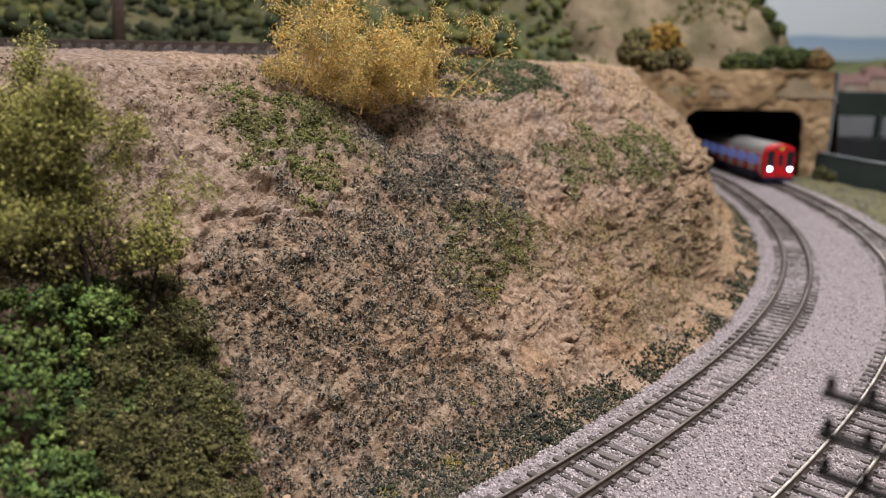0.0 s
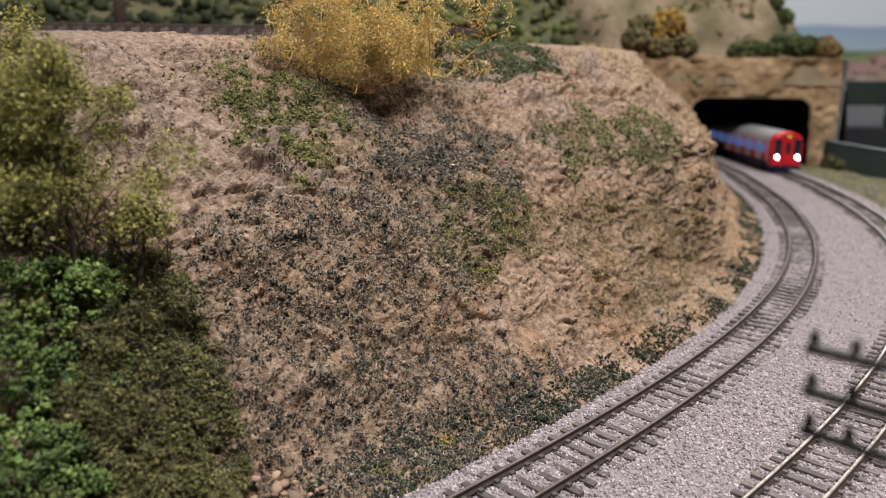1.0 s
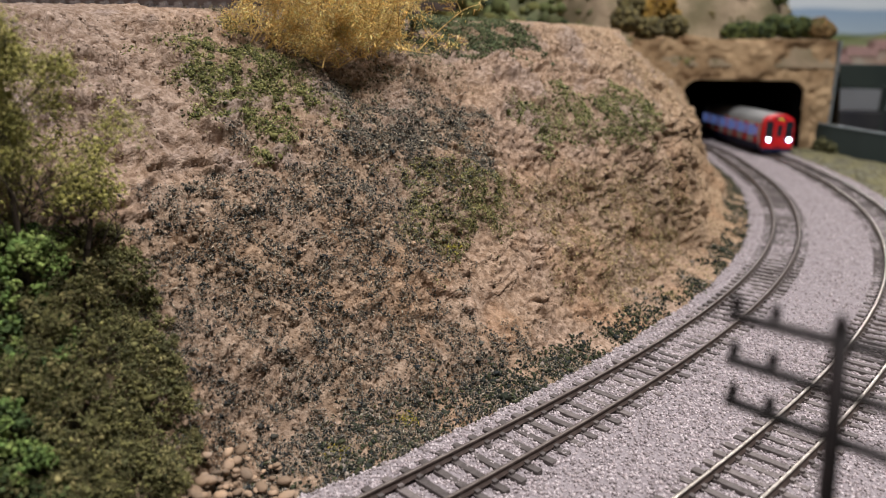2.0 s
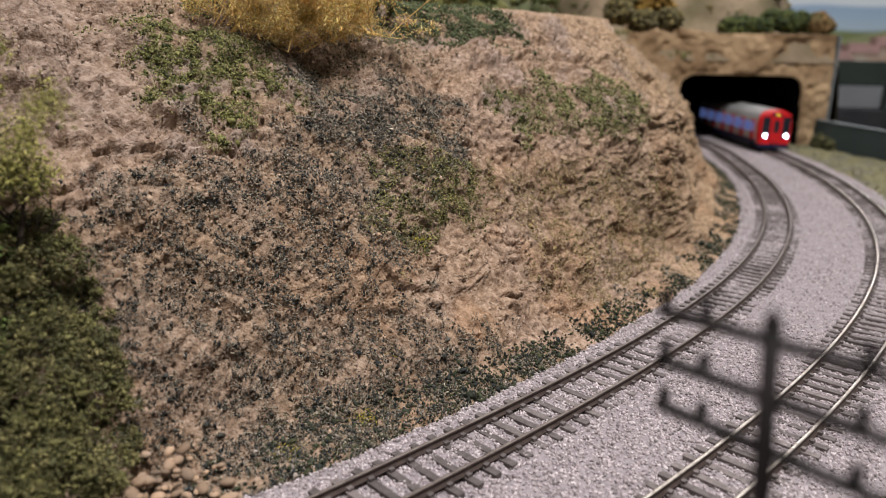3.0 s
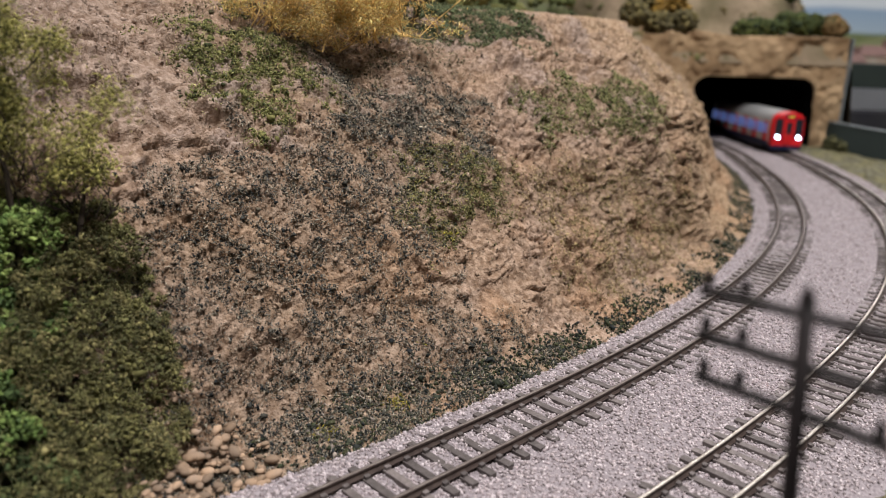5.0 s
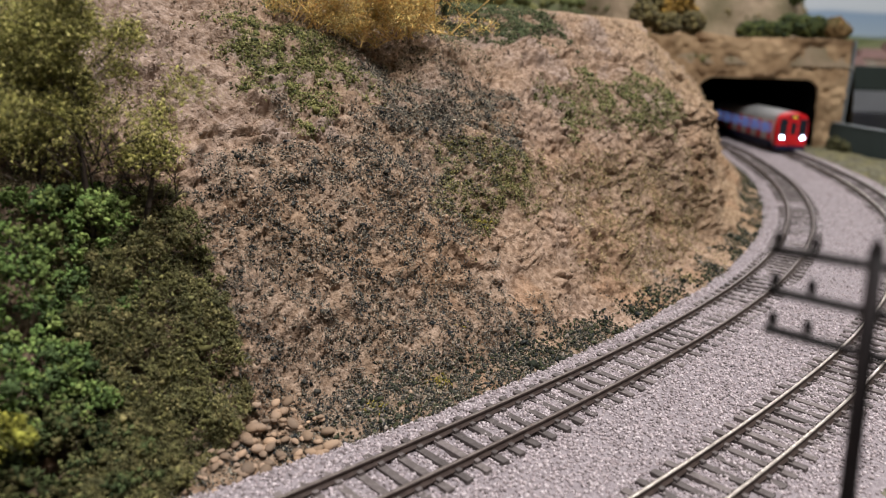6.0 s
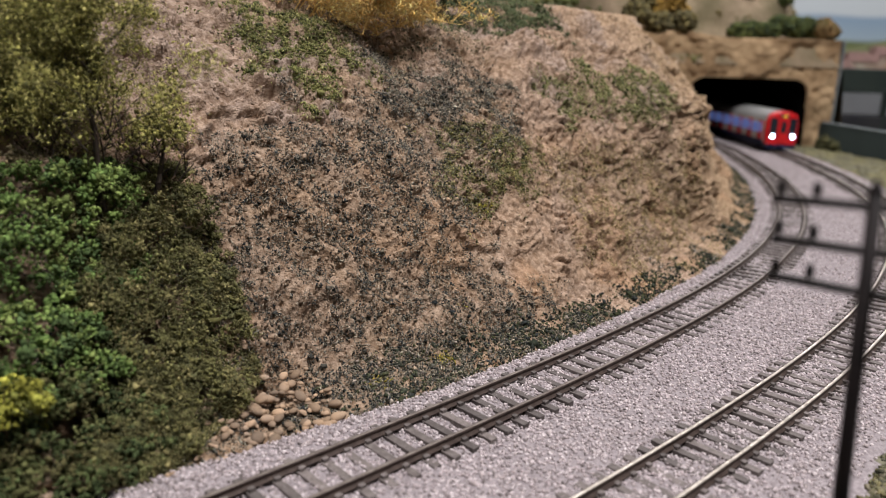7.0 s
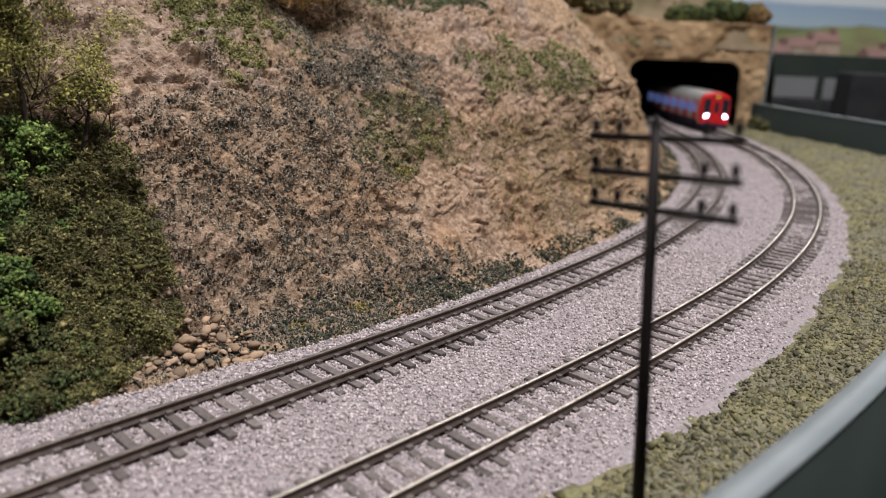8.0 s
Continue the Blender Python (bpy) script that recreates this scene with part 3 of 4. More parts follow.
# ---- tunnel portal and hill ----
def portal():
    """A rock face at y = 0.97 with a rounded opening, and a bore coloured black for its darkness."""
    x0, x1, zt = 0.312, 0.464, 0.0865
    nx = 140
    hole = []
    rc = 0.018
    for cx, cz, a0 in ((x1 - rc, zt - rc, 0), (x0 + rc, zt - rc, 90)):
        for k in range(9):
            a = math.radians(a0 + k * 11.25)
            hole.append((cx + rc * math.cos(a), cz + rc * math.sin(a)))
    hole = [(x1 + 0.003, -0.006), (x1 + 0.002, 0.02)] + hole + [(x0, 0.02), (x0, -0.006)]
    # resample the opening and the outer edge alike, then fill rings between them
    outer = [(0.498, -0.006), (0.498, 0.06), (0.497, 0.137), (0.42, 0.137), (0.35, 0.135), (0.25, 0.150), (0.22, 0.05), (0.22, -0.006)]

    def even(line, count):
        line = np.array(line)
        d = np.r_[0, np.cumsum(np.hypot(*np.diff(line, axis=0).T))]
        s = np.linspace(0, d[-1], count)
        return np.stack([np.interp(s, d, line[:, 0]), np.interp(s, d, line[:, 1])], -1)
    h, o = even(hole, nx), even(outer, nx)
    nv = 40
    w = np.linspace(0, 1, nv)[None, :, None]
    xz = h[:, None] * (1 - w) + o[:, None] * w
    p = np.stack([xz[..., 0], np.full(xz.shape[:2], 0.97), xz[..., 1]], -1).reshape(-1, 3)
    calm = np.broadcast_to(np.clip(np.minimum(w, 1 - w) / 0.12, 0.15, 1), (nx, nv, 1)).reshape(-1)
    p[:, 1] += -0.008 * fbm(p, 0.03, 4, 201) * (0.4 + 0.6 * calm) - 0.003 * fbm(p, 0.008, 2, 205)
    p[:, 0] += 0.003 * fbm(p, 0.02, 2, 210) * calm
    p[:, 2] += 0.003 * fbm(p, 0.02, 2, 220) * calm
    face_v = p.reshape(nx, nv, 3)
    # inner lip and right return
    lip = face_v[:, :1] + np.array([0, 0.006, 0])
    back = face_v[:, -1:] + np.array([0, 0.16, 0])
    allv = np.concatenate([lip, face_v, back], 1)
    top = tagged(new("tunnel_portal"), "brown rock tunnel mouth with a rounded black opening", "tunnel")
    mesh_np("rock_face", allv.reshape(-1, 3), grid_faces(nx, nv + 2)[:, ::-1], M_PORTAL, top, None, True)
    # lining, end and floor carry the bore's shade as black colour
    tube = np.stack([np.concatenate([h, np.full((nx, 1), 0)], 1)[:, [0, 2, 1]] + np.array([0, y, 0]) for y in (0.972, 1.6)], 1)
    mesh_np("tunnel_lining", tube.reshape(-1, 3), grid_faces(nx, 2), M_BLACK, top, None, True, "tunnel lining coloured black for the darkness inside the bore")
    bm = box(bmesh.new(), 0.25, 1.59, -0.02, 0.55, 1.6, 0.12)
    part("tunnel_end", bm, M_BLACK, top, "tunnel lining coloured black for the darkness inside the bore")
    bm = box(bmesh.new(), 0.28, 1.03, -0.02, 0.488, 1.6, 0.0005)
    part("tunnel_floor", bm, M_BLACK, top, "tunnel lining coloured black for the darkness inside the bore")
    bm = box(bmesh.new(), 0.4978, 0.966, -0.05, 0.5003, 1.6, 0.136, 0.0005)
    part("side_board", bm, M_BOARD_TOP, top, "pale grey edge of the side board")
    return top


portal()


def foam(name, centres, radii, count, size, colours, parent, mat=None, squash=1.0):
    """Foam clumps spread through a few blobs, denser at their skins."""
    centres, radii = np.array(centres), np.array(radii)
    w = radii ** 2
    which = RNG.choice(len(centres), count, p=w / w.sum())
    d = RNG.normal(size=(count, 3))
    d /= np.linalg.norm(d, axis=1)[:, None]
    rad = radii[which] * RNG.uniform(0.55, 1.08, count) ** 0.6
    p = centres[which] + d * rad[:, None] * np.array([1, 1, squash])
    return scatter(name, "clump", p, RNG.lognormal(math.log(size), 0.35, count), pick(colours, count, 0.3), mat or M_LEAF, parent, rough=0.55)


def hill_z(x, y):
    p = np.stack([x, y, np.zeros_like(x)], -1)
    d2 = ((x - 0.325) / 0.215) ** 2 + ((y - 1.27) / 0.275) ** 2
    z = 0.133 + 0.150 * np.sqrt(np.clip(1 - d2, 0, 1)) + (0.024 * fbm(p, 0.09, 4, 301) + 0.006 * (1 - np.abs(fbm(p, 0.03, 3, 311)))) * smooth(y, 0.965, 1.03)
    return z - 0.2 * smooth(x, 0.500, 0.530) - 0.03 * (1 - smooth(y, 0.968, 0.980))


def hill():
    """The mound over the tunnel."""
    nx, ny = 190, 150
    x, y = [a.ravel() for a in np.meshgrid(np.linspace(0.02, 0.53, nx), np.linspace(0.968, 1.75, ny), indexing="ij")]
    p = np.stack([x, y, hill_z(x, y)], -1)
    ob = mesh_np("hill", p, grid_faces(nx, ny), M_HILL, None, None, True)
    tagged(ob, "rounded tan plaster hill over the tunnel", "hill", kind="structure")
    n_ = 3500
    hx, hy = RNG.uniform(0.06, 0.49, n_), RNG.uniform(0.97, 1.25, n_)
    q = np.stack([hx, hy, hill_z(hx, hy)], -1)
    keep_ = fbm(q, 0.06, 3, 330) > 0.12
    q = q[keep_]
    scatter("hill_turf", "clump", q, RNG.lognormal(math.log(0.0026), 0.4, len(q)), pick(((0.15, 0.14, 0.06), (0.10, 0.105, 0.045), (0.20, 0.16, 0.07)), len(q)), M_TURF, rough=0.5)
    tagged(bpy.data.objects["hill_turf"], "patchy olive turf on the hill over the tunnel", "ground cover", kind="stuff")


hill()


def on_hill(points, up=0.006):
    return [(x, y, float(hill_z(np.array([x]), np.array([y]))[0]) + up) for x, y in points]


def shrub(name, label, centres, radii, count, size, colours, squash=0.8):
    top = tagged(new(name), label, "shrub")
    foam("foliage", centres, radii, count, size, colours, top, squash=squash)
    return top


GREENS = ((0.07, 0.09, 0.035), (0.045, 0.06, 0.03), (0.11, 0.125, 0.04))
shrub("hill_shrub", "dark green foam shrubs on the edge above the tunnel", on_hill([(0.375 + 0.017 * i, 0.992 + 0.006 * (i % 2)) for i in range(7)], 0.010), [0.015] * 7, 2600, 0.0018, GREENS)
shrub("hill_shrub", "rust and green foam shrub at the hill's corner", on_hill([(0.478, 0.985), (0.488, 0.99), (0.484, 1.0)], 0.012), [0.013, 0.012, 0.012], 900, 0.0018, ((0.20, 0.125, 0.055), (0.14, 0.10, 0.045)))
shrub("hill_shrub", "dark green foam growth along the hill's ridge", on_hill([(0.405 + 0.0115 * i, 1.10 - 0.011 * i) for i in range(8)], 0.006), [0.012] * 8, 2200, 0.0018, GREENS)
shrub("hill_shrub", "olive green foam growth on the hilltop", on_hill([(0.325 + 0.017 * i, 1.10) for i in range(5)], 0.004), [0.012] * 5, 1300, 0.0018, ((0.16, 0.18, 0.04), (0.10, 0.12, 0.04)))
shrub("hill_shrub", "golden foam shrub on the hillside", [(0.205, 0.80, 0.158), (0.228, 0.81, 0.168), (0.240, 0.82, 0.153)], [0.018, 0.017, 0.016], 1600, 0.0016, ((0.42, 0.26, 0.06), (0.32, 0.20, 0.06)))
shrub("hill_shrub", "olive green foam shrub beside the golden one", [(0.185, 0.76, 0.150), (0.242, 0.79, 0.145), (0.21, 0.77, 0.143), (0.195, 0.78, 0.165)], [0.014, 0.013, 0.013, 0.012], 1600, 0.0015, ((0.18, 0.15, 0.065), (0.11, 0.095, 0.05)))
shrub("verge_shrub", "dark olive foam shrub beside the tunnel mouth", [(0.487, 0.945, 0.008), (0.505, 0.95, 0.006), (0.497, 0.93, 0.004)], [0.013, 0.012, 0.01], 500, 0.002, ((0.06, 0.06, 0.03), (0.10, 0.095, 0.045)))

# ---- hillside behind the upper line ----
def far_hillside():
    nx, ny = 160, 70
    x, y = [a.ravel() for a in np.meshgrid(np.linspace(-1.7, 0.12, nx), np.linspace(0.62, 1.7, ny), indexing="ij")]
    p = np.stack([x, y, np.zeros_like(x)], -1)
    crest = 0.30 - 0.10 * smooth(x, -0.15, 0.10) + 0.05 * np.sin(x * 7 + 1)
    p[:, 2] = 0.135 + crest * smooth(y, 0.62, 1.25) + 0.03 * fbm(p, 0.12, 4, 401)
    ob = mesh_np("far_hillside", p, grid_faces(nx, ny), M_FARHILL, None, None, True)
    tagged(ob, "wooded green hillside behind the upper track", "hillside", kind="structure")
    n = 26000
    at = RNG.choice(len(p), n)
    dark = smooth(fbm(p[at], 0.10, 3, 420), -0.2, 0.35)[:, None]
    c = pick(((0.10, 0.115, 0.045), (0.14, 0.14, 0.05)), n) * dark + pick(((0.035, 0.045, 0.025), (0.05, 0.055, 0.03)), n) * (1 - dark)
    scatter("hillside_foliage", "clump", p[at] + RNG.normal(size=(n, 3)) * 0.006, RNG.uniform(0.0025, 0.0075, n), c, M_LEAF, None, 0.5)
    tagged(bpy.data.objects["hillside_foliage"], "mixed green foam woodland on the far hillside", "woodland", kind="stuff")


M_FARHILL = material("hillside_turf", (0.07, 0.078, 0.035), (0.12, 0.10, 0.055), 14, 0.95)
far_hillside()
slab("plateau", -2.4, 0.42, 0.06, 0.03, 2.0, 0.134, M_HILL, "plaster plateau under the upper track", "plateau")
for x, y in ((-0.26, 0.62), (0.086, 0.95), (0.104, 0.95)):
    bm = bmesh.new()
    rod(bm, (x, y, 0.12), (x + 0.004, y, 0.225), 0.006, 0.004, 8)
    ob = tagged(new("bare_tree"), "brown bare tree before the far hillside", "tree", "far bare trees")
    part("trunk", bm, M_TWIG, ob, "", True)

# ---- pole with cross arms ----
def telegraph_pole():
    top = tagged(new("telegraph_pole"), "dark brown model telegraph pole with three cross arms", "telegraph pole")
    top.matrix_basis = pose(0.0738, 0.0911, -0.0018, 1.2, -4.8, 0)
    part("pole", rod(bmesh.new(), (0, 0, -0.003), (0, 0, 0.0955), 0.0015, 0.0010, 14), M_POLE, top, "", True)
    part("finial", rod(bmesh.new(), (0, 0, 0.0955), (0, 0, 0.0975), 0.0011, 0.0002, 12), M_POLE, top)
    d = Vector((0.51, -0.86, 0.085))
    side = Vector((0.86, 0.51, 0))
    for z in (0.0931, 0.0863, 0.0798):
        bm = bmesh.new()
        m = Matrix.Translation(Vector((0, 0, z)) + side * 0.0012) @ Matrix.Rotation(math.atan2(d.y, d.x), 4, "Z") @ Matrix.Rotation(-0.085, 4, "Y")
        box(bm, -0.0172, -0.0006, -0.0006, 0.0172, 0.0006, 0.0006, 0.00015, m)
        arm = part("cross_arm", bm, M_POLE, top)
        for o in (-0.0160, -0.0098, 0.0098, 0.0160):
            bm = bmesh.new()
            b = Vector((0, 0, z)) + side * 0.0012 + d * o
            rod(bm, b, b + Vector((0, 0, 0.0012)), 0.0003, 0.0003, 8)
            rod(bm, b + Vector((0, 0, 0.0012)), b + Vector((0, 0, 0.0030)), 0.0008, 0.0005, 10)
            part("insulator", bm, M_POLE, arm)
    return top


telegraph_pole()

# ---- pebbles at the foot of the bank ----
def pebble_mesh(seed):
    bm = bmesh.new()
    bmesh.ops.create_icosphere(bm, subdivisions=2, radius=1)
    for v in bm.verts:
        v.co *= 1 + 0.22 * noise.noise(v.co * 0.9 + Vector((seed * 7.1, 0, 0)))
    me = bpy.data.meshes.new("pebble")
    for f in bm.faces:
        f.smooth = True
    bm.to_mesh(me)
    bm.free()
    me.materials.append(M_PEBBLE)
    return me


PEBBLES = [pebble_mesh(i) for i in range(8)]
heap = tagged(new("pebble_heap"), "heap of tan rounded pebbles spilled at the rock's foot", "pebbles")
for i in range(420):
    t = RNG.uniform(-57.2, -50.2)
    w = RNG.beta(1.4, 1.6)
    r = 0.944 + 0.022 * w + 0.003 * (t < -53)
    s = RNG.lognormal(math.log(0.00090), 0.42)
    s = min(s, 0.0020)
    p = polar(t, r)
    z = float(np.interp(-r, (-0.974, -0.963, -0.951, -0.937), (-0.002, 0.0006, 0.0045, 0.018))) + s * 0.35 + RNG.uniform(0, 0.0015)
    ob = new("pebble", PEBBLES[i % 8])
    ob.parent = heap
    ob.matrix_basis = pose(p[0], p[1], z, RNG.uniform(-25, 25), RNG.uniform(-25, 25), RNG.uniform(0, 360)) @ Matrix.Diagonal((s * 1.35, s, s * 0.72, 1))

# ---- bushes and trees ----
def sprigs(n_main, origin, spread, length, seed, up=0.7, splits=3):
    """Segments of a branching sprig: list of (a, b, ra, rb)."""
    rng = random.Random(seed)
    segs, tips = [], []

    def grow(a, d, ln_, rad, depth):
        steps = 3
        for _ in range(steps):
            d = (d + Vector((rng.uniform(-1, 1), rng.uniform(-1, 1), rng.uniform(-0.6, 0.8))) * 0.34).normalized()
            b = a + d * ln_ / steps
            segs.append((a.copy(), b.copy(), rad, rad * 0.85))
            rad *= 0.85
            a = b
            if depth < 2:
                tips.append((a.copy(), d.copy()))
            if depth and rng.random() < 0.75:
                side = Vector((rng.uniform(-1, 1), rng.uniform(-1, 1), rng.uniform(-0.4, 0.9))).normalized()
                grow(a.copy(), (d * 0.5 + side).normalized(), ln_ * rng.uniform(0.45, 0.7), rad * 0.7, depth - 1)
        tips.append((a.copy(), d.copy()))
    for _ in range(n_main):
        d = Vector((rng.uniform(-1, 1) * spread[0], rng.uniform(-1, 1) * spread[1], up * rng.uniform(0.5, 1.2))).normalized()
        grow(Vector(origin) + Vector((rng.uniform(-1, 1), rng.uniform(-0.6, 0.6), 0)) * 0.007, d, length * rng.uniform(0.6, 1.05), 0.00045, splits)
    return segs, tips


def twigs(name, segs, mat, parent, thick=1.0):
    """Three-sided twigs in one mesh."""
    a = np.array([s[0][:] for s in segs])
    b = np.array([s[1][:] for s in segs])
    ra = np.array([s[2] for s in segs])[:, None] * thick
    rb = np.array([s[3] for s in segs])[:, None] * thick
    d = b - a
    d /= np.linalg.norm(d, axis=1)[:, None] + 1e-12
    x = np.cross(d, np.where(np.abs(d[:, 2:3]) > 0.9, np.array([[1.0, 0, 0]]), np.array([[0, 0, 1.0]])))
    x /= np.linalg.norm(x, axis=1)[:, None] + 1e-12
    y = np.cross(d, x)
    ring_ = [(math.cos(k * 2.0944), math.sin(k * 2.0944)) for k in range(3)]
    v = np.stack([a + ra * (c * x + s * y) for c, s in ring_] + [b + rb * (c * x + s * y) for c, s in ring_], 1)
    f = np.array([[0, 1, 4, 3], [1, 2, 5, 4], [2, 0, 3, 5]])
    faces = (f[None] + (np.arange(len(a)) * 6)[:, None, None]).reshape(-1, 4)
    return mesh_np(name, v.reshape(-1, 3), faces, mat, parent)


def leaves_at(name, tips, per, reach, size, colours, parent, kind="leaf", stretch=(1, 1, 1), mat=None):
    p = np.array([t[0][:] for t in tips])
    p = np.repeat(p, per, 0)
    p = p + RNG.normal(size=p.shape) * reach
    n_ = len(p)
    s = RNG.lognormal(math.log(size), 0.35, n_)[:, None] * np.array(stretch)
    return scatter(name, kind, p, s.reshape(n_, 3), pick(colours, n_, 0.3), mat or M_LEAF, parent, rough=0.5)


def sprig_material():
    m = material("translucent_sprig", (1, 1, 1), (0.92, 0.9, 0.86), 300, 0.9, attr=True, spec=0.1)
    nt = m.node_tree
    b, out = nt.nodes["Principled BSDF"], nt.nodes["Material Output"]
    tr = nt.nodes.new("ShaderNodeBsdfTranslucent")
    mx = nt.nodes.new("ShaderNodeMixShader")
    mx.inputs[0].default_value = 0.5
    nt.links.new(b.inputs["Base Color"].links[0].from_socket, tr.inputs["Color"])
    nt.links.new(b.outputs[0], mx.inputs[1])
    nt.links.new(tr.outputs[0], mx.inputs[2])
    nt.links.new(mx.outputs[0], out.inputs["Surface"])
    return m


M_SPRIG = sprig_material()
GOLD = ((0.94, 0.74, 0.34), (0.90, 0.67, 0.27), (0.95, 0.79, 0.43), (0.80, 0.56, 0.20))


def golden_bush(origin, n_main, length, seed, label):
    top = tagged(new("golden_bush"), label, "bush", "golden bushes on the crest")
    segs, tips = sprigs(n_main, origin, (1.0, 0.6), length, seed, 0.62, 3)
    twigs("twig_frame", segs, M_GOLDTWIG, top, 0.8)
    leaves_at("foliage", tips, 9, 0.0016, 0.0014, GOLD, top, "leaf", (1.0, 1.0, 1.0), M_SPRIG)
    return top


golden_bush((-0.060, 0.325, 0.122), 12, 0.032, 5, "feathery golden yellow bush on the crest of the rock")
golden_bush((-0.020, 0.335, 0.119), 12, 0.031, 9, "feathery golden yellow bush with dried sprigs on the crest")
golden_bush((-0.040, 0.328, 0.118), 9, 0.024, 13, "low feathery golden bush on the crest")
golden_bush((-0.002, 0.342, 0.122), 7, 0.030, 21, "spreading golden bush with a long bare sprig")
golden_bush((-0.030, 0.322, 0.115), 5, 0.017, 27, "low golden sprigs trailing over the rock edge")

OLIVE = ((0.38, 0.355, 0.10), (0.47, 0.43, 0.14), (0.26, 0.25, 0.075), (0.53, 0.47, 0.18), (0.15, 0.145, 0.055))


def foam_tree(base_, height, seed, spread, label, colours, per=32, low=0.20):
    top = tagged(new("tree"), label, "tree", "trees on the bank")
    segs, tips = [], []
    b = Vector(base_)
    rng = random.Random(seed)
    trunk = []
    a = b + Vector((0, 0, -0.006))
    for i in range(8):
        c = a + Vector((rng.uniform(-1, 1) * 0.0011, rng.uniform(-1, 1) * 0.0011, height * 0.105))
        trunk.append((a, c, 0.0013 - 0.00013 * i, 0.0013 - 0.00013 * (i + 1)))
        a = c
        if i:
            s2, t2 = sprigs(4 if i < 6 else 3, a, spread, height * (0.47 - 0.036 * i), seed * 31 + i, 0.85, 2)
            segs += s2
            tips += t2
    twigs("trunk", trunk, M_TWIG, top)
    twigs("twig_frame", segs, M_TWIG, top, 0.62)
    tips = [t for t in tips if (t[0] - b).z > height * (low + 0.34 * rng.random())]
    leaves_at("crown", tips, per, 0.0021, 0.00105, colours, top, "leaf")
    leaves_at("crown_clumps", tips, max(3, per // 5), 0.0017, 0.00032, colours, top, "shard")
    return top


foam_tree((-0.0950, 0.1960, 0.0670), 0.066, 3, (1, 1), "small olive yellow foam tree with a dark wire trunk", OLIVE)
foam_tree((-0.1210, 0.2080, 0.0750), 0.066, 8, (1, 1), "olive foam tree beside the smaller one on the bank", OLIVE)
foam_tree((-0.0830, 0.2050, 0.0690), 0.026, 33, (1, 1), "thin brown sapling with mostly bare twigs on the bank", OLIVE, 2, 0.3)
foam_tree((-0.1120, 0.1970, 0.0690), 0.045, 14, (1, 1), "low olive foam tree among the bushes", OLIVE, 22)


def bank_bush(name, label, t0, t1, r0, r1, count, size, colours, thick, fibres=0, seed=0, rim=()):
    """A bush that hugs the bank between two angles and radii."""
    top = tagged(new(name), label, "bush", "bushes on the bank")
    pr = np.array(PROFILE)[::-1]
    w = RNG.uniform(0, 1, count)
    r = r0 + (r1 - r0) * w
    if rim:
        t1 = np.interp(r, rim[0], rim[1])
    t = t0 + (t1 - t0) * RNG.uniform(0, 1, count)
    z = np.interp(r, pr[:, 0], pr[:, 1])
    p = polar(t, r)
    p[:, 2] = z
    wob = 0.9 * fbm(p, 0.012, 3, 540 + seed)
    edge = np.minimum(np.minimum((t - t0 + wob), (t1 - t + wob)) / (0.25 * (t1 - t0)), np.minimum(w, 1 - w) / 0.2)
    edge = np.clip(edge, 0, 1) ** 0.5
    tuft_n = 1 - np.abs(fbm(p, 0.0085, 3, 560 + seed)) * 1.5
    bulge = thick * edge * (0.62 + 0.3 * fbm(p, 0.02, 2, 500 + seed) + 0.42 * tuft_n)
    a = np.radians(t)
    nn = np.stack([0.75 * np.cos(a), 0.75 * np.sin(a), np.full(count, 0.66)], -1)
    skin = p + nn * (bulge * RNG.uniform(0.5, 1.0, count) ** 0.5)[:, None]
    lumps = max(20, count // 34)
    heart = skin[:lumps]
    lump_r = RNG.uniform(0.0018, 0.0040, lumps) * (0.5 + 0.5 * edge[:lumps])
    tone = pick(colours, lumps, 0.25)
    which = RNG.integers(0, lumps, count)
    d = RNG.normal(size=(count, 3)) + 0.5 * nn[which]
    d /= np.linalg.norm(d, axis=1)[:, None]
    q = heart[which] + d * (lump_r[which] * RNG.uniform(0.6, 1.15, count))[:, None]
    cols = tone[which] * RNG.uniform(0.6, 1.45, (count, 1))
    scatter("foliage", "shard", q, RNG.lognormal(math.log(size), 0.4, count), np.clip(cols, 0, 1), M_LEAF, top, rough=0.6)
    if fibres:
        at_ = RNG.choice(count, fibres)
        segs = []
        dirs = RNG.normal(size=(fibres, 3)) * 0.7 + nn[at_]
        dirs /= np.linalg.norm(dirs, axis=1)[:, None]
        for o, d in zip(q[at_], dirs):
            o, d = Vector(o), Vector(d)
            segs.append((o, o + d * RNG.uniform(0.0014, 0.0034), 0.00010, 0.00004))
        twigs("fuzz", segs, M_FIBRE, top)
    return top


M_FIBRE = material("grass_fibre", (0.22, 0.20, 0.088), (0.13, 0.125, 0.055), 300, 0.9)
BRIGHT = ((0.16, 0.225, 0.065), (0.12, 0.185, 0.054), (0.22, 0.28, 0.085), (0.08, 0.12, 0.045))
BROWN = ((0.18, 0.168, 0.064), (0.135, 0.13, 0.053), (0.235, 0.205, 0.09), (0.085, 0.085, 0.04))
DARKG = ((0.075, 0.095, 0.036), (0.055, 0.075, 0.031), (0.11, 0.115, 0.045), (0.11, 0.10, 0.042))
YELLOW = ((0.34, 0.33, 0.06), (0.26, 0.26, 0.05), (0.20, 0.21, 0.05))
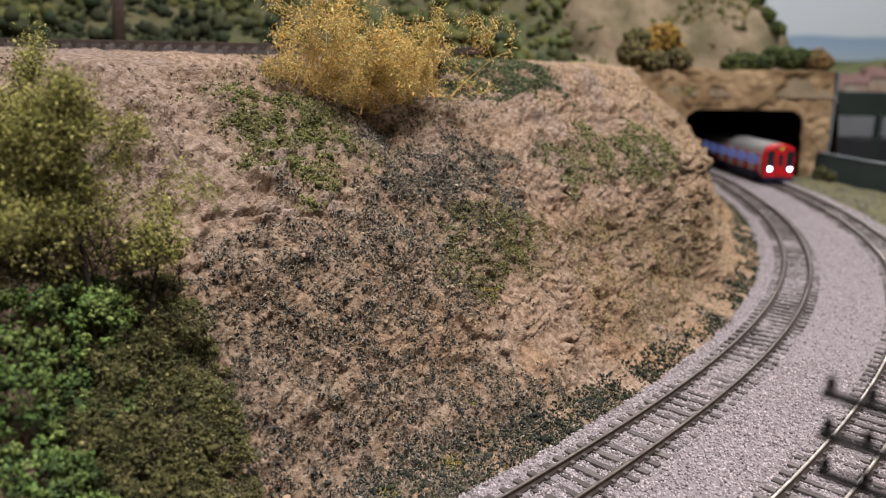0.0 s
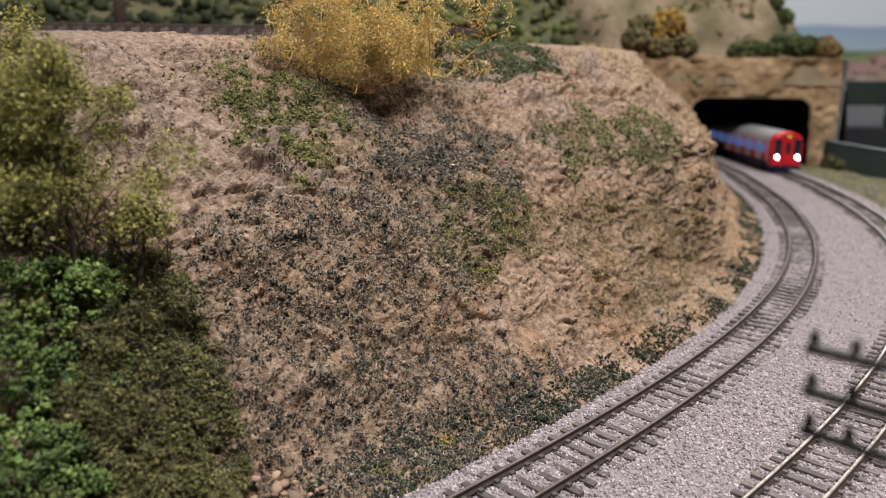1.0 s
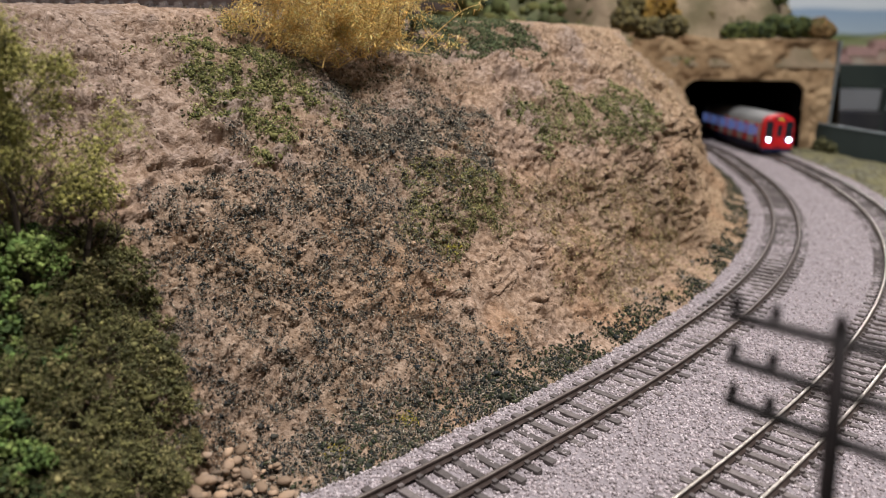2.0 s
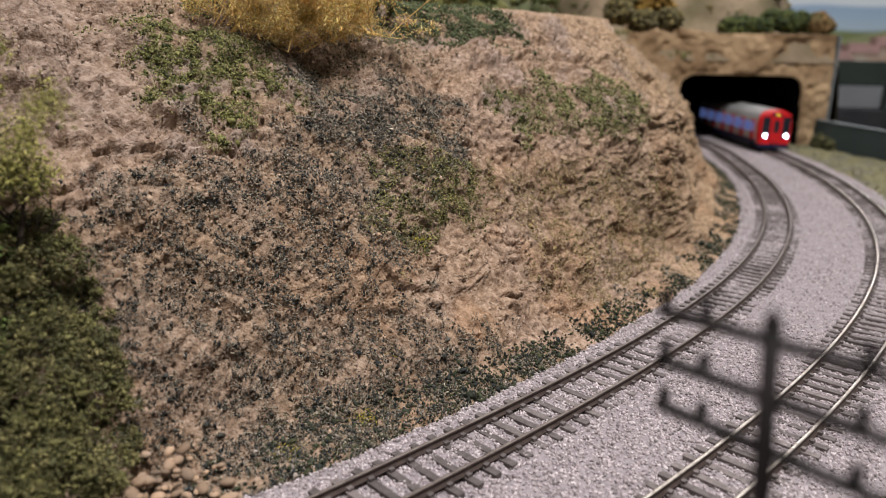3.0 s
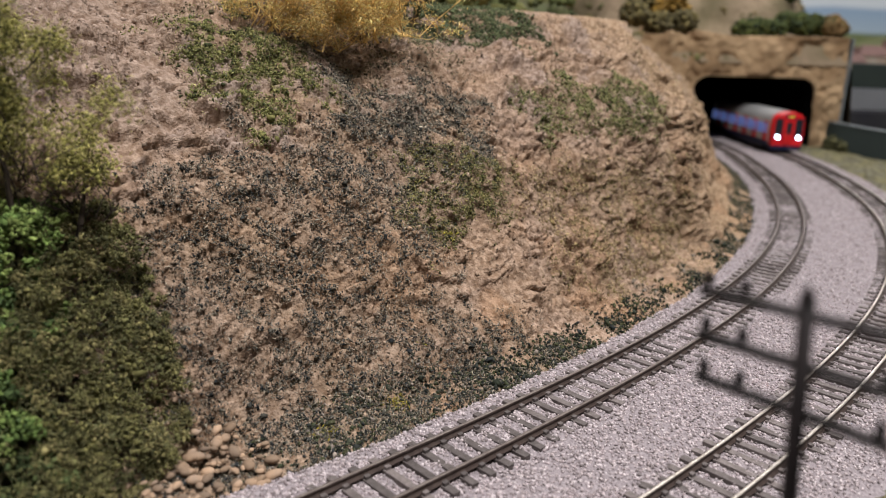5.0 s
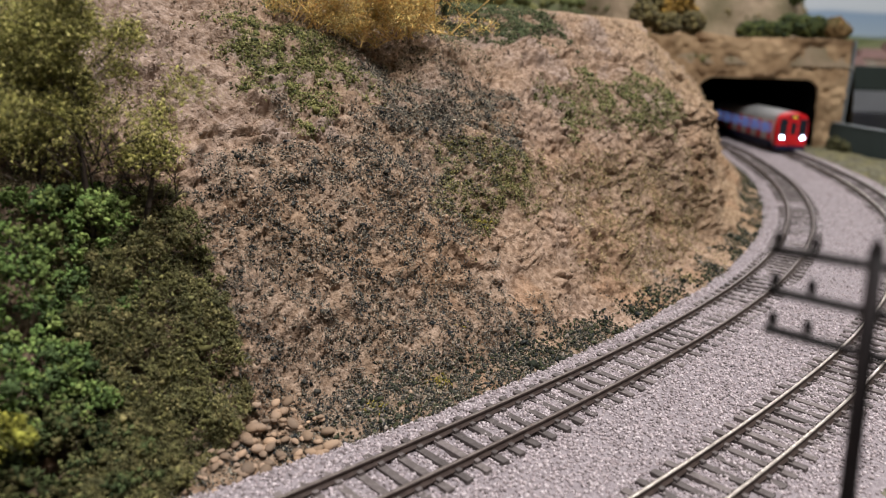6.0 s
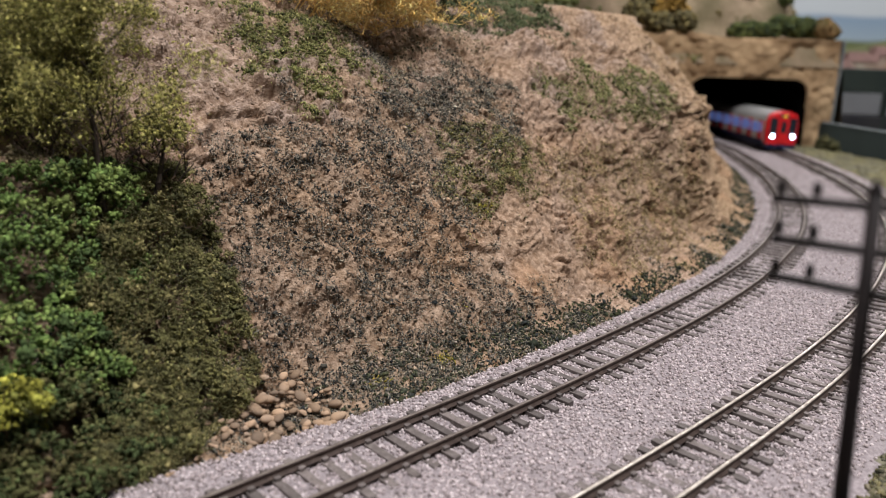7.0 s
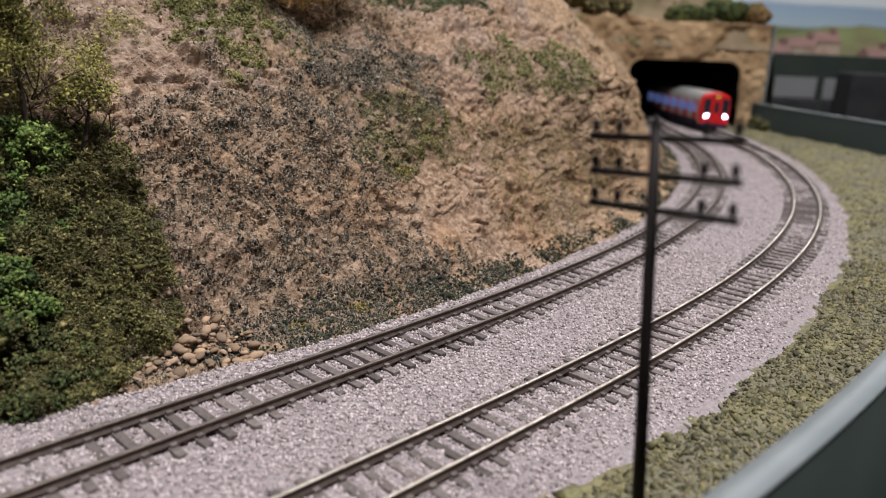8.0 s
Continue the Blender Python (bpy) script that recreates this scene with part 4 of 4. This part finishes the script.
bank_bush("bush", "brownish olive fibrous bush at the edge of the scree", -54.4, -51, 0.903, 0.962, 30000, 0.00034, BROWN, 0.009, 16000, 2, ((0.904, 0.915, 0.927, 0.938, 0.946, 0.953, 0.962), (-51.9, -51.4, -51.1, -51.1, -51.5, -52.3, -53.3)))
bank_bush("bush", "dark green foam bush along the foot of the bank", -61, -53, 0.932, 0.965, 20000, 0.00045, DARKG, 0.012, 4000, 3, ((0.93, 0.945, 0.955, 0.965), (-53.2, -52.8, -53.2, -53.8)))
bank_bush("bush", "bright green foam bush on the bank below the trees", -62, -53, 0.902, 0.942, 40000, 0.00042, BRIGHT, 0.017, 900, 1, ((0.902, 0.912, 0.922, 0.932, 0.942), (-52.6, -52.5, -53.0, -53.3, -53.7)))
bank_bush("bush", "dark brown twiggy undergrowth beneath the trees", -63, -53.2, 0.880, 0.907, 9000, 0.00036, ((0.24, 0.19, 0.10), (0.15, 0.12, 0.07), (0.31, 0.24, 0.13)), 0.008, 5000, 5)
bank_bush("bush", "small yellow green foam clump on the bank", -56.2, -54.9, 0.936, 0.945, 1500, 0.00045, YELLOW, 0.019, 100, 4)
tuft_colours = ((0.42, 0.33, 0.05), (0.33, 0.29, 0.05))
for t, r, z in ((-36.2, 0.948, 0.0), (-47.3, 0.951, 0.004), (-49.0, 0.952, 0.003), (-49.6, 1.078, 0.001), (-55.8, 0.968, 0.0), (-44.0, 0.917, 0.047), (-45.9, 0.936, 0.016)):
    c = polar(t, r, z)
    top = tagged(new("grass_tuft"), "small yellow green grass tuft", "grass tuft", "yellow tufts")
    n_ = 90
    q = c + RNG.normal(size=(n_, 3)) * np.array([0.0022, 0.0022, 0.0008])
    scatter("foliage", "leaf", q, RNG.uniform(0.001, 0.0022, n_), pick(tuft_colours, n_), M_LEAF, top)

# ---- train at the tunnel mouth ----
def train():
    """Leading car of an underground train, nose at the origin, running back along +y."""
    top = tagged(new("train"), "red fronted model underground train with lit headlamps leaving the tunnel", "train")
    hw, z0, zs, zt, ln_ = 0.0192, 0.012, 0.040, 0.0515, 0.20

    def section(scale_w=1.0, drop=0.0):
        pts = [(-hw * .94, z0), (-hw, z0 + .012), (-hw * .985, zs - .004)]
        for k in range(9):
            a = math.pi - k * math.pi / 8
            pts.append((hw * .96 * math.cos(a) * (1 if k else 1), zs + (zt - zs - drop) * math.sin(a) ** 0.75 if 0 < k < 8 else zs))
        pts += [(hw * .985, zs - .004), (hw, z0 + .012), (hw * .94, z0)]
        return [(x * scale_w, z) for x, z in pts]

    def loft(ys, name, mat, pick_=None, cap=False):
        rings = [[(x, y, z) for x, z in section(sw, dr)] for y, sw, dr in ys]
        n_ = len(rings[0])
        v = np.array(rings).reshape(-1, 3)
        f = grid_faces(len(rings), n_)
        if pick_:
            col = np.arange(len(f)) % (n_ - 1)
            f = f[pick_(col)]
        me_ob = mesh_np(name, v, f, mat, top, None, False)
        if cap:
            bm = bmesh.new()
            bm.from_mesh(me_ob.data)
            bm.verts.ensure_lookup_table()
            bm.faces.new([bm.verts[i] for i in range(n_)])
            bm.to_mesh(me_ob.data)
            bm.free()
        return me_ob
    loft([(0.0, 0.93, 0.002), (0.0015, 0.98, 0.0005), (0.008, 1.0, 0)], "cab_front", M_RED, None, True)
    loft([(0.008, 1, 0), (0.10, 1, 0), (ln_, 1, 0)], "body", M_WHITE, lambda c: (c < 3) | (c > 9))
    loft([(0.008, 1, 0), (0.10, 1, 0), (ln_, 1, 0)], "roof", M_ROOFGREY, lambda c: (c >= 3) & (c <= 9))
    for s in (-1, 1):
        part("windscreen", box(bmesh.new(), s * .0117 - .0048, -.0009, .0245, s * .0117 + .0048, .0015, .0435, .0012), M_GLASS, top)
        part("headlamp_panel", box(bmesh.new(), s * .0117 - .0048, -.0008, .0195, s * .0117 + .0048, .0015, .0245, .0008), M_BLUE, top)
        bm = bmesh.new()
        rod(bm, (s * .0122, -.0014, .0218), (s * .0122, .001, .0218), .0021, .0021, 16)
        part("headlamp", bm, M_LAMP, top, "bright bluish white headlamp")
    part("cab_door", box(bmesh.new(), -.0052, -.0012, .014, .0052, .001, .0440, .0008), M_RED, top)
    part("door_window", box(bmesh.new(), -.0033, -.0017, .0255, .0033, .001, .0395, .0008), M_GLASS, top)
    disp = part("destination_display", box(bmesh.new(), -.0052, -.0017, .0440, .0052, .001, .0478, .0005), M_BLUE, top)
    for dx, w in ((-.0012, .0022), (.0014, .0018)):
        part("display_bar", box(bmesh.new(), dx - w / 2, -.0021, .0452, dx + w / 2, -.0016, .0466), M_YELLOW, disp, "amber display bar")
    part("skirt", box(bmesh.new(), -.0178, .0002, .0068, .0178, .006, .0130, .0008), M_BLUE, top, "dark blue bumper skirt")
    part("coupler", box(bmesh.new(), -.002, -.003, .0075, .002, .002, .0105, .0004), M_BLUE, top)
    part("underframe", box(bmesh.new(), -.014, .03, .0065, .014, ln_, .0120), M_BLUE, top)
    for s in (-1, 1):
        part("lower_panel", box(bmesh.new(), s * .0192 - .0003, .009, .0122, s * .0192 + .0003, ln_, .0160), M_BLUE, top, "dark blue lower stripe")
        for i in range(6):
            y = 0.014 + i * 0.031
            door = part("door", box(bmesh.new(), s * .0191 - .0004, y, .0162, s * .0191 + .0004, y + .011, .0385, .0002), M_RED, top)
            part("door_glass", box(bmesh.new(), s * .0196 - .0003, y + .002, .0250, s * .0196 + .0003, y + .009, .0360), M_CABLIT, door)
            part("side_window", box(bmesh.new(), s * .0191 - .0004, y + .013, .0245, s * .0191 + .0004, y + .029, .0360, .0002), M_CABLIT, top, "lit blue saloon window")
        for yb in (0.03, 0.165):
            part("bogie_side", box(bmesh.new(), s * .0105 - .001, yb - .017, .0055, s * .0105 + .001, yb + .017, .0095, .0004), M_BLUE, top)
            for dy in (-.011, .011):
                bm = bmesh.new()
                rod(bm, (s * .0072, yb + dy, .0104), (s * .0093, yb + dy, .0104), .0054, .0054, 20)
                part("wheel", bm, M_RAIL, top)
    return top


car = train()
nose_t = -2.0
nr_ = float(track_r(np.array(nose_t), np.array(OUTER)))
np_ = polar(nose_t, nr_)
tail = polar(nose_t + 9.0, nr_ + 0.002)
car.matrix_basis = pose(np_[0], np_[1], 0.0, 0, 0, math.degrees(math.atan2(tail[1] - np_[1], tail[0] - np_[0])) - 90)

# ---- far side of the layout, right of the tunnel ----
def girder_bridge():
    top = tagged(new("girder_bridge"), "dark green girder bridge on posts at the layout's far side", "bridge")
    part("girder", box(bmesh.new(), 0.56, 1.45, 0.055, 1.30, 1.49, 0.100, 0.002), M_GREENGIRDER, top)
    part("lower_beam", box(bmesh.new(), 0.56, 1.44, -0.03, 1.30, 1.49, 0.013, 0.002), M_DARK, top)
    for x in (0.62, 0.73, 0.83, 0.98):
        part("post", box(bmesh.new(), x, 1.44, -0.05, x + 0.009, 1.452, 0.06, 0.001), M_GREENGIRDER, top)
    return top


girder_bridge()
slab("pale_panel", 0.5, 1.52, -0.05, 1.3, 1.53, 0.075, M_PALE, "pale grey panels behind the bridge posts", "panel")
part("dark_case", box(bmesh.new(), 0.86, 1.38, -0.1, 1.25, 1.44, 0.070, 0.004), M_DARK)
tagged(bpy.data.objects["dark_case"], "dark blue grey storage case beyond the bridge", "case")
def far_fields():
    nx, ny = 60, 30
    x, y = [a.ravel() for a in np.meshgrid(np.linspace(0.5, 2.2, nx), np.linspace(1.54, 1.99, ny), indexing="ij")]
    p = np.stack([x, y, np.zeros_like(x)], -1)
    p[:, 2] = 0.055 + 0.105 * smooth(y, 1.60, 1.95) * (0.8 + 0.25 * np.sin(x * 6 + 0.5)) + 0.012 * fbm(p, 0.08, 3, 611)
    ob = mesh_np("far_fields", p, grid_faces(nx, ny), M_FIELD, None, None, True)
    tagged(ob, "green rolling fields behind the model village", "fields", kind="structure")


M_FIELD = material("field_green", (0.14, 0.165, 0.065), (0.12, 0.11, 0.06), 12, 0.95)
far_fields()
slab("far_table", 0.5, 1.30, -0.12, 2.2, 2.0, -0.05, M_DARK, "dark table under the layout's far side", "table")
for i in range(9):
    x = 0.60 + 0.075 * i
    h = tagged(new("house"), "small brick model house with a red tiled roof", "house", "far village")
    h.matrix_basis = pose(x, 1.64 + 0.04 * (i % 3), 0.078 + 0.014 * (i % 3), 0, 0, 12 * (i % 4) - 15)
    part("wall", box(bmesh.new(), -0.028, -0.02, -0.05, 0.028, 0.02, 0.022), M_HOUSE, h)
    bm = bmesh.new()
    vs = [bm.verts.new(c) for c in ((-.031, -.023, .021), (.031, -.023, .021), (.031, .023, .021), (-.031, .023, .021), (-.029, 0, .042), (.029, 0, .042))]
    for f in ((0, 1, 5, 4), (2, 3, 4, 5), (0, 4, 3), (1, 2, 5), (3, 2, 1, 0)):
        bm.faces.new([vs[k] for k in f])
    part("roof", bm, M_ROOF, h)
    part("chimney", box(bmesh.new(), .012, -.006, .03, .022, .006, .052), M_ROOF, h)
sig = tagged(new("signal_lamp"), "small glowing red signal lamp on a dark post", "signal")
sig.matrix_basis = pose(0.555, 1.10, -0.02)
part("post", rod(bmesh.new(), (0, 0, -0.05), (0, 0, 0.115), 0.002, 0.0016, 8), M_DARK, sig)
bm = bmesh.new()
bmesh.ops.create_icosphere(bm, subdivisions=2, radius=0.0055)
bmesh.ops.translate(bm, vec=(0, -0.004, 0.118), verts=bm.verts)
part("lens", bm, M_SIGNAL, sig, "glowing red lens", True)
